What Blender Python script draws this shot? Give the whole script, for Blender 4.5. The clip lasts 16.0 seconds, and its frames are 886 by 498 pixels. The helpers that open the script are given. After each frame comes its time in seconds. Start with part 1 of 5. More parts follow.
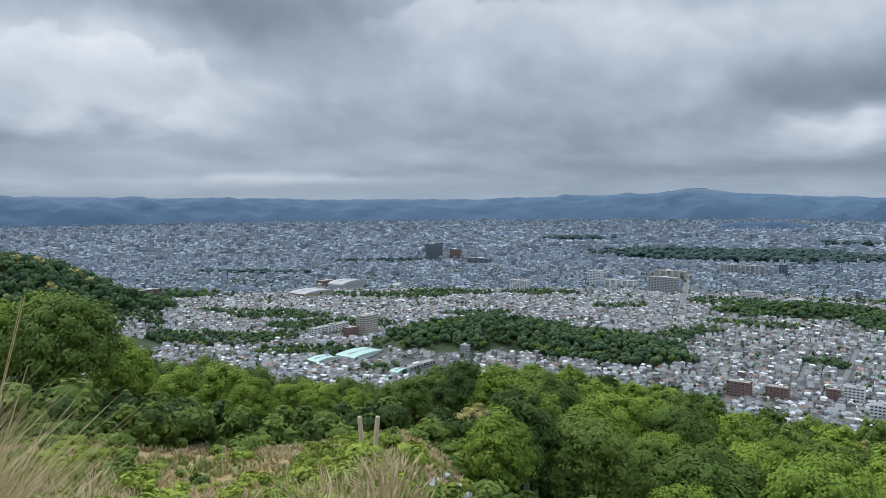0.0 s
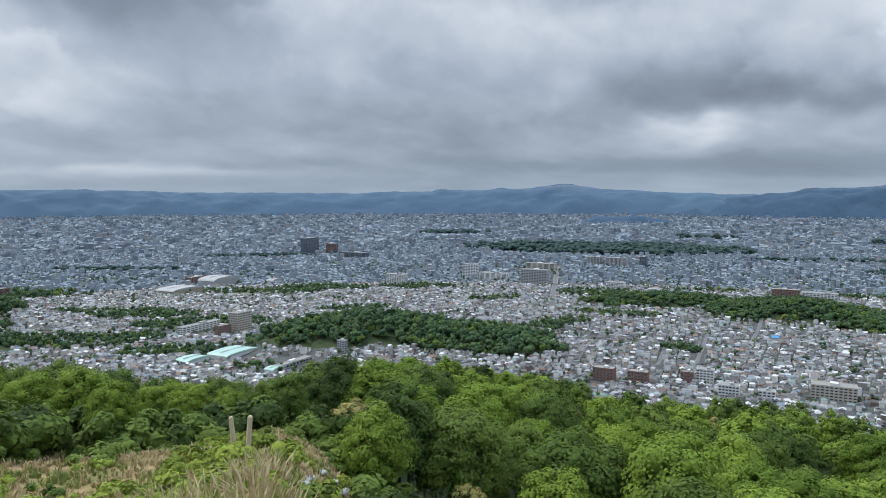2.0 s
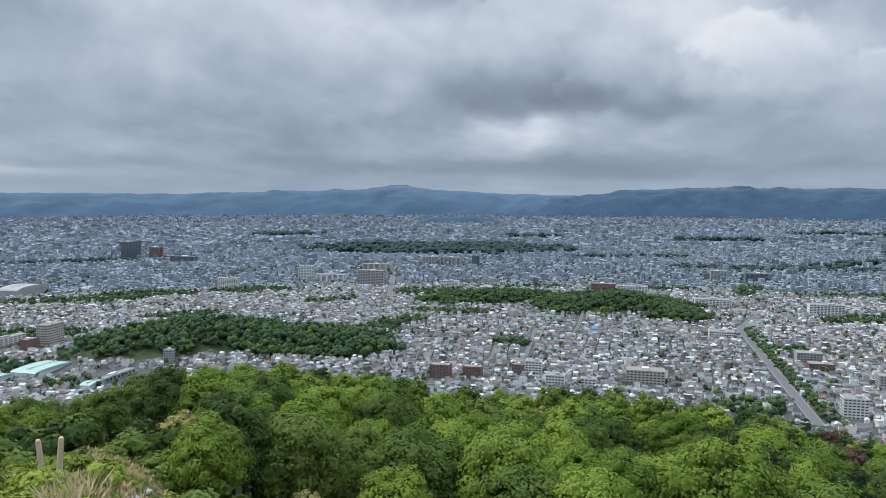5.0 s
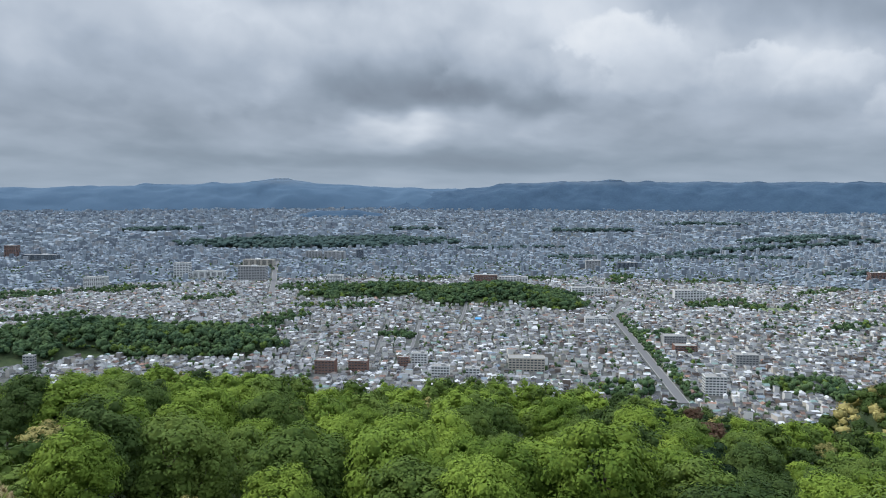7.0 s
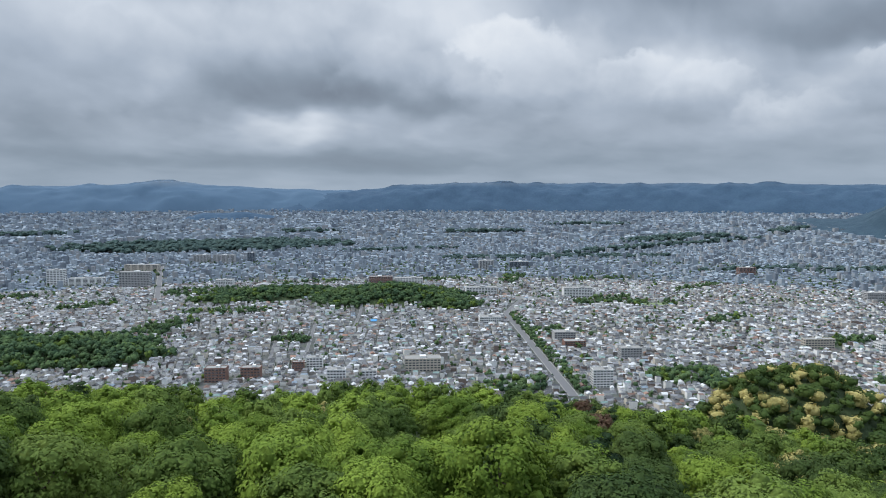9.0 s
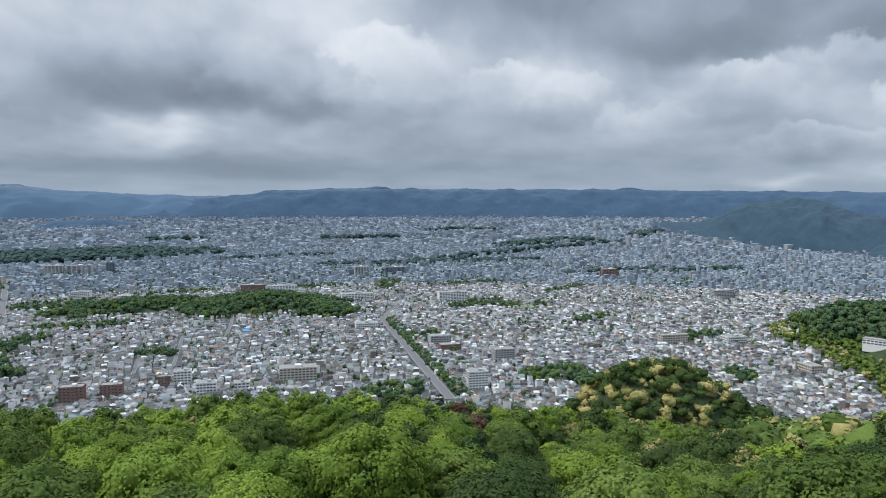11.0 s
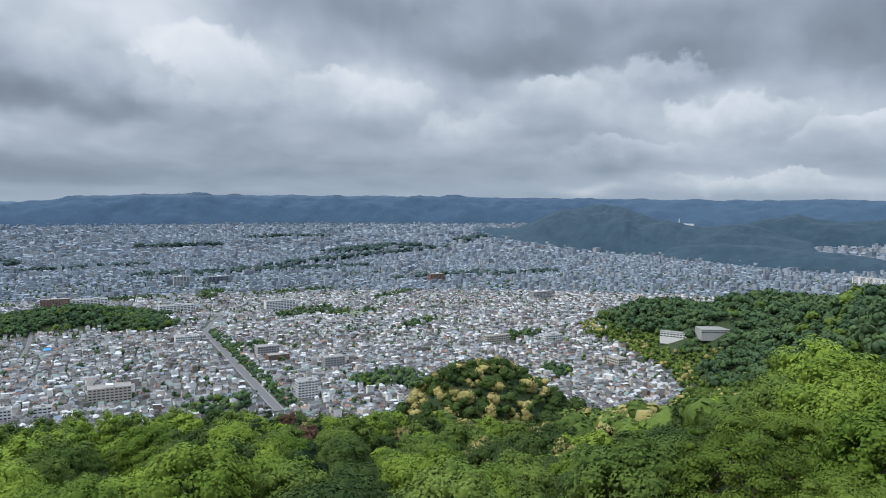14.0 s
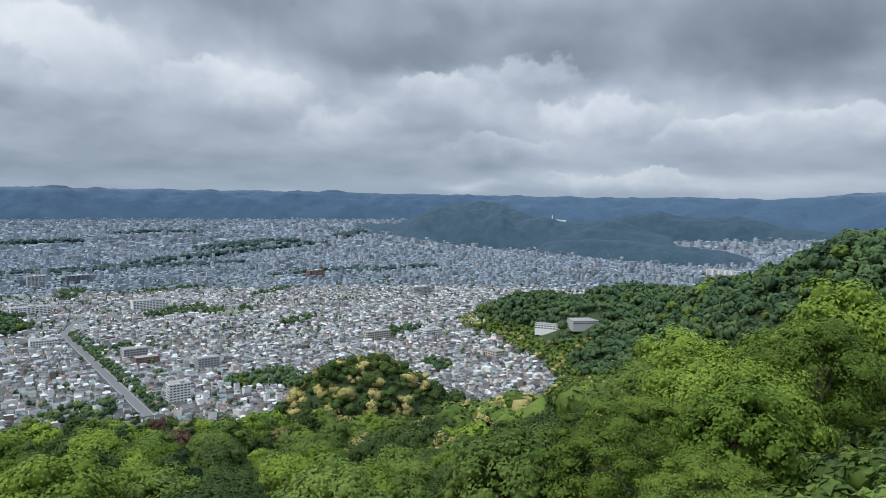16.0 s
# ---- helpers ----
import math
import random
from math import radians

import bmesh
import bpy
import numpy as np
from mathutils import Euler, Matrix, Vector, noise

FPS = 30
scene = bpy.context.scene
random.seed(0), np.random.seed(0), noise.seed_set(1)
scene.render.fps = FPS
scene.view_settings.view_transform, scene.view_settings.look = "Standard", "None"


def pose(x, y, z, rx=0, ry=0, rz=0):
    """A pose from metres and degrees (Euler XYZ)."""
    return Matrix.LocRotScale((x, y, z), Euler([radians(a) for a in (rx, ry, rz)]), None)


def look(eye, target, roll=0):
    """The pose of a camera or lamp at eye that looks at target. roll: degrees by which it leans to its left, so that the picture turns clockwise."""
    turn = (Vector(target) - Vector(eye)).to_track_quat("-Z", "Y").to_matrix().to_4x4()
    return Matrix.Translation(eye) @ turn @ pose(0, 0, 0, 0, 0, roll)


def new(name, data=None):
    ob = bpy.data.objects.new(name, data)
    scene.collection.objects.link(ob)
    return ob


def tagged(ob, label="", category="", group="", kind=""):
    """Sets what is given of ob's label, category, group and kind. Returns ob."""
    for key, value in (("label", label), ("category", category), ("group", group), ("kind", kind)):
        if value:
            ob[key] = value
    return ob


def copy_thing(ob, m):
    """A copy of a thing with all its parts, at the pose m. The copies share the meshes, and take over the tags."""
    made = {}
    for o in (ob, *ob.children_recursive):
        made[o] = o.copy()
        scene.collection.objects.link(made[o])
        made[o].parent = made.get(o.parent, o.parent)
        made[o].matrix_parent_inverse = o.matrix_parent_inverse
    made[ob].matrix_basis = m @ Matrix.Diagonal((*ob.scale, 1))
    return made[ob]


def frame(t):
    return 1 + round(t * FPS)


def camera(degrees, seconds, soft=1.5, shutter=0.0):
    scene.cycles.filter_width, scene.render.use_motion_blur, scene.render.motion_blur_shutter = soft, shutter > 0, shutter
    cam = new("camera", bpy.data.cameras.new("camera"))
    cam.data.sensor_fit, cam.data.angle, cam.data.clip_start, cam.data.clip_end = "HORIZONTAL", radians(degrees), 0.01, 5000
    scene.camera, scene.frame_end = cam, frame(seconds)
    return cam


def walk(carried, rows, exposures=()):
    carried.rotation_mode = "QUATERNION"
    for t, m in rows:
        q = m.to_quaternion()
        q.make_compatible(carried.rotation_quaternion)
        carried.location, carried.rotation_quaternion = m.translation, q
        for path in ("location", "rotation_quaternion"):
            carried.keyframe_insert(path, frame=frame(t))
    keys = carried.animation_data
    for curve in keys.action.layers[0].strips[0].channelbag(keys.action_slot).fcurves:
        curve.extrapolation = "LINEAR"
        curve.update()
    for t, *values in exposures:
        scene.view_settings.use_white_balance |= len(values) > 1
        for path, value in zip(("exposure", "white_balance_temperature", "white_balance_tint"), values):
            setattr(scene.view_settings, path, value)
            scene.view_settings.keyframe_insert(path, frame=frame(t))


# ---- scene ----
# The lookout stands on a hillside 285 m over the plain of the city (plain z = 0).
EYE_Z = 285.0
cam = camera(63.19, 16.0, soft=1.0)


def bearing(az, el=0.0):
    """Unit direction from an azimuth (clockwise from +y) and an elevation, in degrees."""
    a, e = radians(az), radians(el)
    return Vector((math.sin(a) * math.cos(e), math.cos(a) * math.cos(e), math.sin(e)))


def turn_row(t, az, el, lean):
    eye = Vector((0, 0, EYE_Z)) + bearing(az) * 0.3
    return (t, look(eye, eye + bearing(az, el) * 100, -lean))


PAN = [
    (0.0, 0.00, -4.01, 0.48), (0.5, 2.22, -4.15, 0.48), (1.0, 4.63, -4.28, 0.34), (1.5, 7.21, -4.40, 0.24),
    (2.0, 9.78, -4.52, 0.07), (2.5, 12.19, -4.61, -0.06), (3.0, 14.37, -4.63, -0.12), (5.5, 25.11, -4.53, -0.03),
    (6.0, 27.57, -4.70, -0.03), (6.5, 29.87, -4.86, -0.05), (7.0, 31.98, -4.96, -0.02), (7.5, 33.97, -4.96, -0.01),
    (8.0, 35.89, -4.93, 0.04), (8.5, 38.00, -4.87, 0.08), (9.0, 40.36, -4.86, 0.06), (11.5, 52.61, -4.25, 0.02),
    (12.0, 54.85, -4.10, 0.02), (12.5, 57.05, -4.00, -0.03), (13.0, 59.23, -3.93, -0.05), (13.5, 61.57, -3.88, -0.09),
    (14.0, 63.86, -3.88, -0.17), (14.5, 66.26, -3.91, -0.29), (15.0, 68.74, -3.97, -0.38), (15.5, 71.11, -4.07, -0.51),
    (16.0, 73.40, -4.16, -0.56),
]
walk(cam, [turn_row(*r) for r in PAN])

# ---------------------------------------------------------------- sky and light
SUN_AZ, SUN_EL = -50.0, 52.0
scene.view_settings.exposure = 0.0

# cloud masses of the deck: azimuth, elevation, half width, half height (degrees), how much brighter or darker
CLOUD_LIGHT = [
    (-29, 9.5, 10, 3.2, 0.34), (-22, 6.5, 7, 2.2, 0.20), (14, 12.5, 12, 3.0, 0.24), (47, 9.5, 4.0, 2.4, 0.34),
    (41, 12.5, 8, 3.0, 0.26), (29, 4.8, 3.5, 0.9, 0.26), (59.5, 8.8, 4.5, 2.2, 0.20), (67, 6.5, 3.5, 1.8, 0.16),
    (73, 8.2, 3.2, 1.6, 0.20), (86.5, 6.5, 5.0, 2.0, 0.24), (98, 5.5, 6.0, 1.8, 0.22), (-12, 1.5, 14, 0.5, 0.22),
    (76, 0.75, 2.2, 0.55, 0.30), (86, 1.2, 6.0, 0.8, 0.26), (100, 1.2, 8.0, 0.9, 0.22), (40, 16, 9, 2.0, 0.20),
]
CLOUD_DARK = [
    (-16, 14.0, 9, 2.0, 0.22), (5, 5.0, 18, 1.8, 0.10), (32, 7.6, 8.0, 2.0, 0.30), (41.5, 6.5, 6.0, 1.4, 0.18),
    (12, 2.0, 22, 0.9, 0.16), (36, 2.0, 12, 1.0, 0.14), (57, 14.5, 8.0, 2.0, 0.16), (70, 11.2, 8.0, 1.6, 0.24),
    (84, 10.3, 5.0, 1.5, 0.20), (99, 11.5, 7.0, 3.0, 0.38), (22, 14.5, 4.0, 1.2, 0.14), (56, 2.3, 10, 1.0, 0.10),
    (77, 3.0, 4.0, 0.9, 0.12), (-30, 4.2, 9, 1.0, 0.12), (78, 13.5, 10, 1.2, 0.12), (105, 7.5, 5.0, 1.0, 0.10),
]


# heaped heads of cloud: azimuth, elevation, half width, half height (degrees), how bright the rim, how solid
CLOUD_HEADS = [
    (4, 12.5, 10, 2.8, 0.36, 0.6), (-26, 8.5, 8, 3.2, 0.50, 0.7), (17, 9.5, 8, 2.4, 0.26, 0.5), (30, 12.5, 9, 2.2, 0.36, 0.5),
    (45.5, 8.6, 5.6, 4.2, 0.55, 0.85), (38, 8.2, 6.0, 2.4, 0.16, 0.6), (54.5, 7.5, 4.0, 2.6, 0.42, 0.7), (60.5, 6.6, 4.2, 2.6, 0.42, 0.75),
    (66.5, 5.0, 3.6, 2.0, 0.34, 0.7), (73.2, 7.6, 3.4, 1.9, 0.42, 0.8), (80, 8.8, 4.6, 1.8, 0.38, 0.6), (86.2, 5.6, 5.2, 2.0, 0.44, 0.85),
    (94, 4.4, 5.0, 1.7, 0.42, 0.8), (102, 4.8, 5.5, 1.7, 0.40, 0.8), (78, 3.4, 5.0, 1.4, 0.28, 0.7), (88, 0.9, 7.0, 1.0, 0.46, 0.8),
]


class Nodes:
    """Short-hand for building node trees."""

    def __init__(self, tree):
        self.tree, self.links = tree, tree.links
        tree.nodes.clear()

    def add(self, kind, values=None, **settings):
        n = self.tree.nodes.new(kind)
        for k, v in settings.items():
            setattr(n, k, v)
        for k, v in (values or {}).items():
            if isinstance(v, bpy.types.NodeSocket):
                self.links.new(v, n.inputs[k])
            else:
                n.inputs[k].default_value = v
        return n

    def math(self, op, a, b=0.0, c=None, clamp=False):
        v = {0: a, 1: b}
        if c is not None:
            v[2] = c
        return self.add("ShaderNodeMath", v, operation=op, use_clamp=clamp).outputs[0]

    def vmath(self, op, a, b=(0, 0, 0)):
        return self.add("ShaderNodeVectorMath", {0: a, 1: b}, operation=op).outputs[0]

    def noise(self, vec, scale, detail=5.0, rough=0.55, distortion=0.0):
        return self.add("ShaderNodeTexNoise", {"Vector": vec, "Scale": scale, "Detail": detail, "Roughness": rough,
                                               "Distortion": distortion})

    def ramp(self, fac, stops, mode="LINEAR"):
        n = self.add("ShaderNodeValToRGB", {"Fac": fac})
        cr = n.color_ramp
        cr.interpolation = mode
        while len(cr.elements) < len(stops):
            cr.elements.new(0.5)
        for e, (p, c) in zip(cr.elements, stops):
            e.position = p
            e.color = (*c, 1) if len(c) == 3 else (c[0], c[0], c[0], 1)
        return n.outputs[0]

    def mix(self, fac, a, b, blend="MIX"):
        return self.add("ShaderNodeMix", {0: fac, 6: a, 7: b}, data_type="RGBA", blend_type=blend).outputs[2]


def make_world():
    w = bpy.data.worlds.new("overcast_sky")
    scene.world = w
    w.use_nodes = True
    n = Nodes(w.node_tree)
    d = n.add("ShaderNodeTexCoord").outputs["Generated"]
    sep = n.add("ShaderNodeSeparateXYZ", {0: d})
    x, y, z = sep.outputs
    up = n.math("MAXIMUM", z, 0.0)
    az = n.math("MULTIPLY", n.math("ARCTAN2", x, y), 57.2958)
    el = n.math("MULTIPLY", n.math("ARCSINE", z), 57.2958)
    # the deck seen in perspective: clouds flatten and crowd towards the horizon
    high = n.math("MULTIPLY", n.math("LOGARITHM", n.math("MULTIPLY_ADD", n.math("MAXIMUM", el, 0.0), 0.4, 1.0), 2.718), 5.5)
    field = n.add("ShaderNodeCombineXYZ", {0: n.math("MULTIPLY", az, 0.36), 1: n.math("MULTIPLY_ADD", az, 0.05, high), 2: 3.7}).outputs[0]
    billow = n.noise(field, 0.34, 4.0, 0.45, 0.0).outputs[0]
    # heaped clouds: rounded heads, lit from above and shaded below
    bend = n.noise(field, 0.5, 4.0, 0.55).outputs[1]
    heap_at = n.add("ShaderNodeVectorMath", {0: bend, 1: (2.4, 2.4, 0.0), 2: field}, operation="MULTIPLY_ADD").outputs[0]
    above = n.vmath("ADD", heap_at, (-0.25, 0.55, 0.0))
    heads = [n.add("ShaderNodeTexVoronoi", {"Vector": v, "Scale": 0.30, "Detail": 3.0, "Roughness": 0.45, "Smoothness": 0.9},
                   feature="SMOOTH_F1").outputs["Distance"] for v in (heap_at, above)]
    relief = n.math("SUBTRACT", heads[1], heads[0])
    wob = n.noise(field, 0.45, 3.0, 0.45)
    wsep = n.add("ShaderNodeSeparateXYZ", {0: wob.outputs[1]})
    az2 = n.math("MULTIPLY_ADD", n.math("SUBTRACT", wsep.outputs[0], 0.5), 8.0, az)
    el2 = n.math("MULTIPLY_ADD", n.math("SUBTRACT", wsep.outputs[1], 0.5), 5.0, el)
    # near the horizon the layers lie level
    el2 = n.math("MULTIPLY_ADD", n.math("SUBTRACT", el2, el), n.math("MULTIPLY", el, 0.22, clamp=True), el)
    total = n.math("MULTIPLY_ADD", n.math("SUBTRACT", billow, 0.5), 0.42, 0.49)
    total = n.math("MULTIPLY_ADD", relief, n.math("MULTIPLY_ADD", n.math("MULTIPLY", el, 0.2, clamp=True), 0.16, 0.08), total)
    for masses, sign in ((CLOUD_LIGHT, 1), (CLOUD_DARK, -1)):
        for a, e, wa, we, k in masses:
            u = n.math("MULTIPLY", n.math("SUBTRACT", az2, a), 1 / wa)
            v = n.math("MULTIPLY", n.math("SUBTRACT", el2, e), 1 / we)
            q = n.math("MULTIPLY_ADD", u, u, n.math("MULTIPLY", v, v))
            total = n.math("MULTIPLY_ADD", n.math("POWER", 2.718, n.math("MULTIPLY", q, -1.0)), sign * k, total)
    # heaped heads, one before the other: a firm lit rim above, melting into grey below
    edge = n.noise(n.add("ShaderNodeCombineXYZ", {0: az, 1: el, 2: 8.1}).outputs[0], 0.32, 5.0, 0.52)
    esep = n.add("ShaderNodeSeparateXYZ", {0: edge.outputs[1]})
    az3 = n.math("MULTIPLY_ADD", n.math("SUBTRACT", esep.outputs[0], 0.5), 7.0, az)
    el3 = n.math("MULTIPLY_ADD", n.math("SUBTRACT", esep.outputs[1], 0.5), 4.5, el)
    for a, e, wa, we, rim, k in CLOUD_HEADS:
        u = n.math("MULTIPLY", n.math("SUBTRACT", az3, a), 1 / wa)
        v = n.math("MULTIPLY", n.math("SUBTRACT", el3, e), 1 / we)
        q = n.math("MULTIPLY_ADD", u, u, n.math("MULTIPLY", v, v))
        top = n.math("MULTIPLY_ADD", v, 0.55, 0.45, clamp=True)
        mask = n.add("ShaderNodeMapRange", {0: q, 1: 1.25, 2: 0.72, 3: 0.0, 4: 1.0}, interpolation_type="SMOOTHSTEP").outputs[0]
        mask = n.math("MULTIPLY", mask, n.math("MULTIPLY", n.math("MULTIPLY_ADD", top, 1.5, 0.05, clamp=True), k))
        lit = n.math("MULTIPLY_ADD", top, rim, n.math("MULTIPLY_ADD", n.math("SUBTRACT", billow, 0.5), 0.5, 0.40))
        total = n.math("MULTIPLY_ADD", n.math("SUBTRACT", lit, total), mask, total)
    cloud = n.ramp(total, [(0.05, (0.16, 0.19, 0.245)), (0.33, (0.272, 0.331, 0.412)), (0.52, (0.41, 0.48, 0.582)),
                           (0.75, (0.655, 0.72, 0.812)), (1.0, (0.90, 0.94, 0.99))])
    # low down the air is blue-grey
    low = n.math("SUBTRACT", 1.0, n.math("MULTIPLY", el, 0.22, clamp=True), clamp=True)
    cloud = n.mix(n.math("MULTIPLY", low, 0.40), cloud, (0.27, 0.37, 0.475, 1))
    # an overcast sky is brighter towards the zenith
    lift = n.math("MULTIPLY_ADD", n.math("SMOOTH_MIN", n.math("MAXIMUM", n.math("SUBTRACT", up, 0.28), 0.0), 0.6, 0.1), 3.9, 1.0)
    sky = n.add("ShaderNodeTexSky", sky_type="NISHITA", sun_disc=False, sun_elevation=radians(SUN_EL),
                sun_rotation=radians(SUN_AZ))
    sky_bg = n.add("ShaderNodeBackground", {0: sky.outputs[0], 1: 0.05})
    cloud_bg = n.add("ShaderNodeBackground", {0: cloud, 1: lift})
    both = n.add("ShaderNodeMixShader", {0: 0.94, 1: sky_bg.outputs[0], 2: cloud_bg.outputs[0]})
    n.add("ShaderNodeOutputWorld", {0: both.outputs[0]})


make_world()
sun = new("sun", bpy.data.lights.new("sun", "SUN"))
sun.data.energy, sun.data.angle, sun.data.color = 2.2, radians(20), (1.0, 0.96, 0.88)
sun.matrix_basis = look(bearing(SUN_AZ, SUN_EL) * 800, (0, 0, 0))


# ---------------------------------------------------------------- materials
def material(name, build):
    m = bpy.data.materials.new(name)
    m.use_nodes = True
    n = Nodes(m.node_tree)
    shader = build(n)
    n.add("ShaderNodeOutputMaterial", {0: shader})
    return m


def principled(n, colour, rough=0.8, bump=None, **more):
    values = {"Base Color": colour, "Roughness": rough}
    values.update({k.replace("_", " "): v for k, v in more.items()})
    if bump is not None:
        values["Normal"] = bump
    return n.add("ShaderNodeBsdfPrincipled", values).outputs[0]


def place(n):
    return n.add("ShaderNodeNewGeometry").outputs["Position"]


def leaf_material(name, dark, light, tint, patch=0.12, gloss=0.75, gsize=1.5):
    """Foliage: tone from leaf to leaf, from tree to tree and in broad patches."""
    def build(n):
        geo = n.add("ShaderNodeNewGeometry")
        own = n.add("ShaderNodeObjectInfo").outputs["Random"]
        own = n.math("FRACT", n.math("ADD", own, n.add("ShaderNodeAttribute", attribute_name="tone").outputs["Fac"]))
        leaf = geo.outputs["Random Per Island"]
        broad = n.noise(geo.outputs["Position"], patch, 3.0, 0.6).outputs[0]
        f = n.math("MULTIPLY_ADD", leaf, 0.30, n.math("MULTIPLY", own, 0.62))
        f = n.math("ADD", f, n.math("MULTIPLY", n.math("SUBTRACT", broad, 0.42), 0.7), clamp=True)
        grain = n.noise(geo.outputs["Position"], gsize, 4.0, 0.7).outputs[0]
        f = n.math("MULTIPLY_ADD", n.math("SUBTRACT", grain, 0.5), 0.95, f, clamp=True)
        col = n.mix(f, (*dark, 1), (*light, 1))
        col = n.mix(n.math("MULTIPLY", n.math("SUBTRACT", broad, 0.5, clamp=True), 1.6, clamp=True), col, (*tint, 1))
        a = principled(n, col, gloss, Specular_IOR_Level=0.12)
        b = n.add("ShaderNodeBsdfTranslucent", {0: col}).outputs[0]
        return n.add("ShaderNodeMixShader", {0: 0.14, 1: a, 2: b}).outputs[0]
    return material(name, build)


LEAF = {
    "bright": leaf_material("leaf_spring_green", (0.070, 0.125, 0.017), (0.255, 0.355, 0.055), (0.29, 0.37, 0.055)),
    "spray": leaf_material("leaf_maple_sprays", (0.034, 0.068, 0.010), (0.17, 0.24, 0.038), (0.19, 0.245, 0.04), 0.2),
    "mid": leaf_material("leaf_green", (0.046, 0.084, 0.018), (0.165, 0.235, 0.050), (0.19, 0.25, 0.05)),
    "dark": leaf_material("leaf_evergreen", (0.03, 0.058, 0.017), (0.08, 0.125, 0.032), (0.10, 0.125, 0.035)),
    "cream": leaf_material("chinquapin_blossom", (0.16, 0.16, 0.045), (0.60, 0.51, 0.21), (0.50, 0.46, 0.16)),
    "rust": leaf_material("leaf_rust", (0.07, 0.045, 0.03), (0.15, 0.09, 0.06), (0.12, 0.08, 0.04)),
    "pine": leaf_material("pine_needles", (0.018, 0.04, 0.016), (0.05, 0.085, 0.03), (0.06, 0.08, 0.03)),
    # far and distant leaf tones are bluer and paler, with haze painted in
    "far": leaf_material("hazed_hill_leaves", (0.036, 0.074, 0.044), (0.110, 0.175, 0.068), (0.13, 0.175, 0.066), 0.02, 0.8, 0.7),
    "distant": leaf_material("hazed_distant_leaves", (0.050, 0.088, 0.086), (0.085, 0.130, 0.115), (0.085, 0.130, 0.11), 0.008, 0.8, 0.3),
    "bush": leaf_material("bush_leaves", (0.12, 0.17, 0.025), (0.32, 0.40, 0.07), (0.38, 0.40, 0.08), 0.3),
    "grass": leaf_material("dry_grass", (0.30, 0.23, 0.12), (0.66, 0.55, 0.34), (0.44, 0.38, 0.18), 0.5, 0.8),
    "greengrass": leaf_material("green_grass", (0.13, 0.16, 0.045), (0.34, 0.36, 0.12), (0.42, 0.38, 0.15), 0.4, 0.8),
}


def bark_build(n):
    p = place(n)
    f = n.noise(p, 6.0, 6.0, 0.6).outputs[0]
    col = n.ramp(f, [(0.3, (0.05, 0.04, 0.03)), (0.7, (0.17, 0.14, 0.11))])
    b = n.add("ShaderNodeBump", {"Strength": 0.5, "Distance": 0.03, "Height": f}).outputs[0]
    return principled(n, col, 0.9, b)


def hillside_build(n):
    p = place(n)
    a = n.noise(p, 0.35, 8.0, 0.62, 0.4).outputs[0]
    b = n.noise(p, 6.0, 5.0, 0.6).outputs[0]
    col = n.ramp(a, [(0.32, (0.13, 0.16, 0.045)), (0.45, (0.24, 0.24, 0.08)), (0.54, (0.40, 0.30, 0.16)), (0.7, (0.50, 0.38, 0.23))])
    col = n.mix(0.5, col, n.ramp(b, [(0.3, (0.10, 0.09, 0.04)), (0.75, (0.42, 0.36, 0.2))]), "OVERLAY")
    bp = n.add("ShaderNodeBump", {"Strength": 0.8, "Distance": 0.08, "Height": b}).outputs[0]
    return principled(n, col, 0.95, bp)


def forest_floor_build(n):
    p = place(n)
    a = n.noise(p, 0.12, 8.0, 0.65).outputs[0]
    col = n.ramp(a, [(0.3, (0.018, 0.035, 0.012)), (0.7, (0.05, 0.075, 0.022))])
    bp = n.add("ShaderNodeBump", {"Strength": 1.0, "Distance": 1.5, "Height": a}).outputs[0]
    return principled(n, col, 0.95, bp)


def town_ground_build(n):
    p = place(n)
    a = n.noise(p, 0.012, 6.0, 0.6).outputs[0]
    b = n.noise(p, 0.11, 6.0, 0.7).outputs[0]
    col = n.ramp(b, [(0.3, (0.04, 0.055, 0.035)), (0.45, (0.07, 0.075, 0.07)), (0.6, (0.11, 0.11, 0.11)), (0.72, (0.17, 0.165, 0.16))])
    col = n.mix(n.math("MULTIPLY", n.math("SUBTRACT", a, 0.52, clamp=True), 4.0, clamp=True), col, (0.055, 0.085, 0.035, 1))
    return principled(n, col, 0.95)


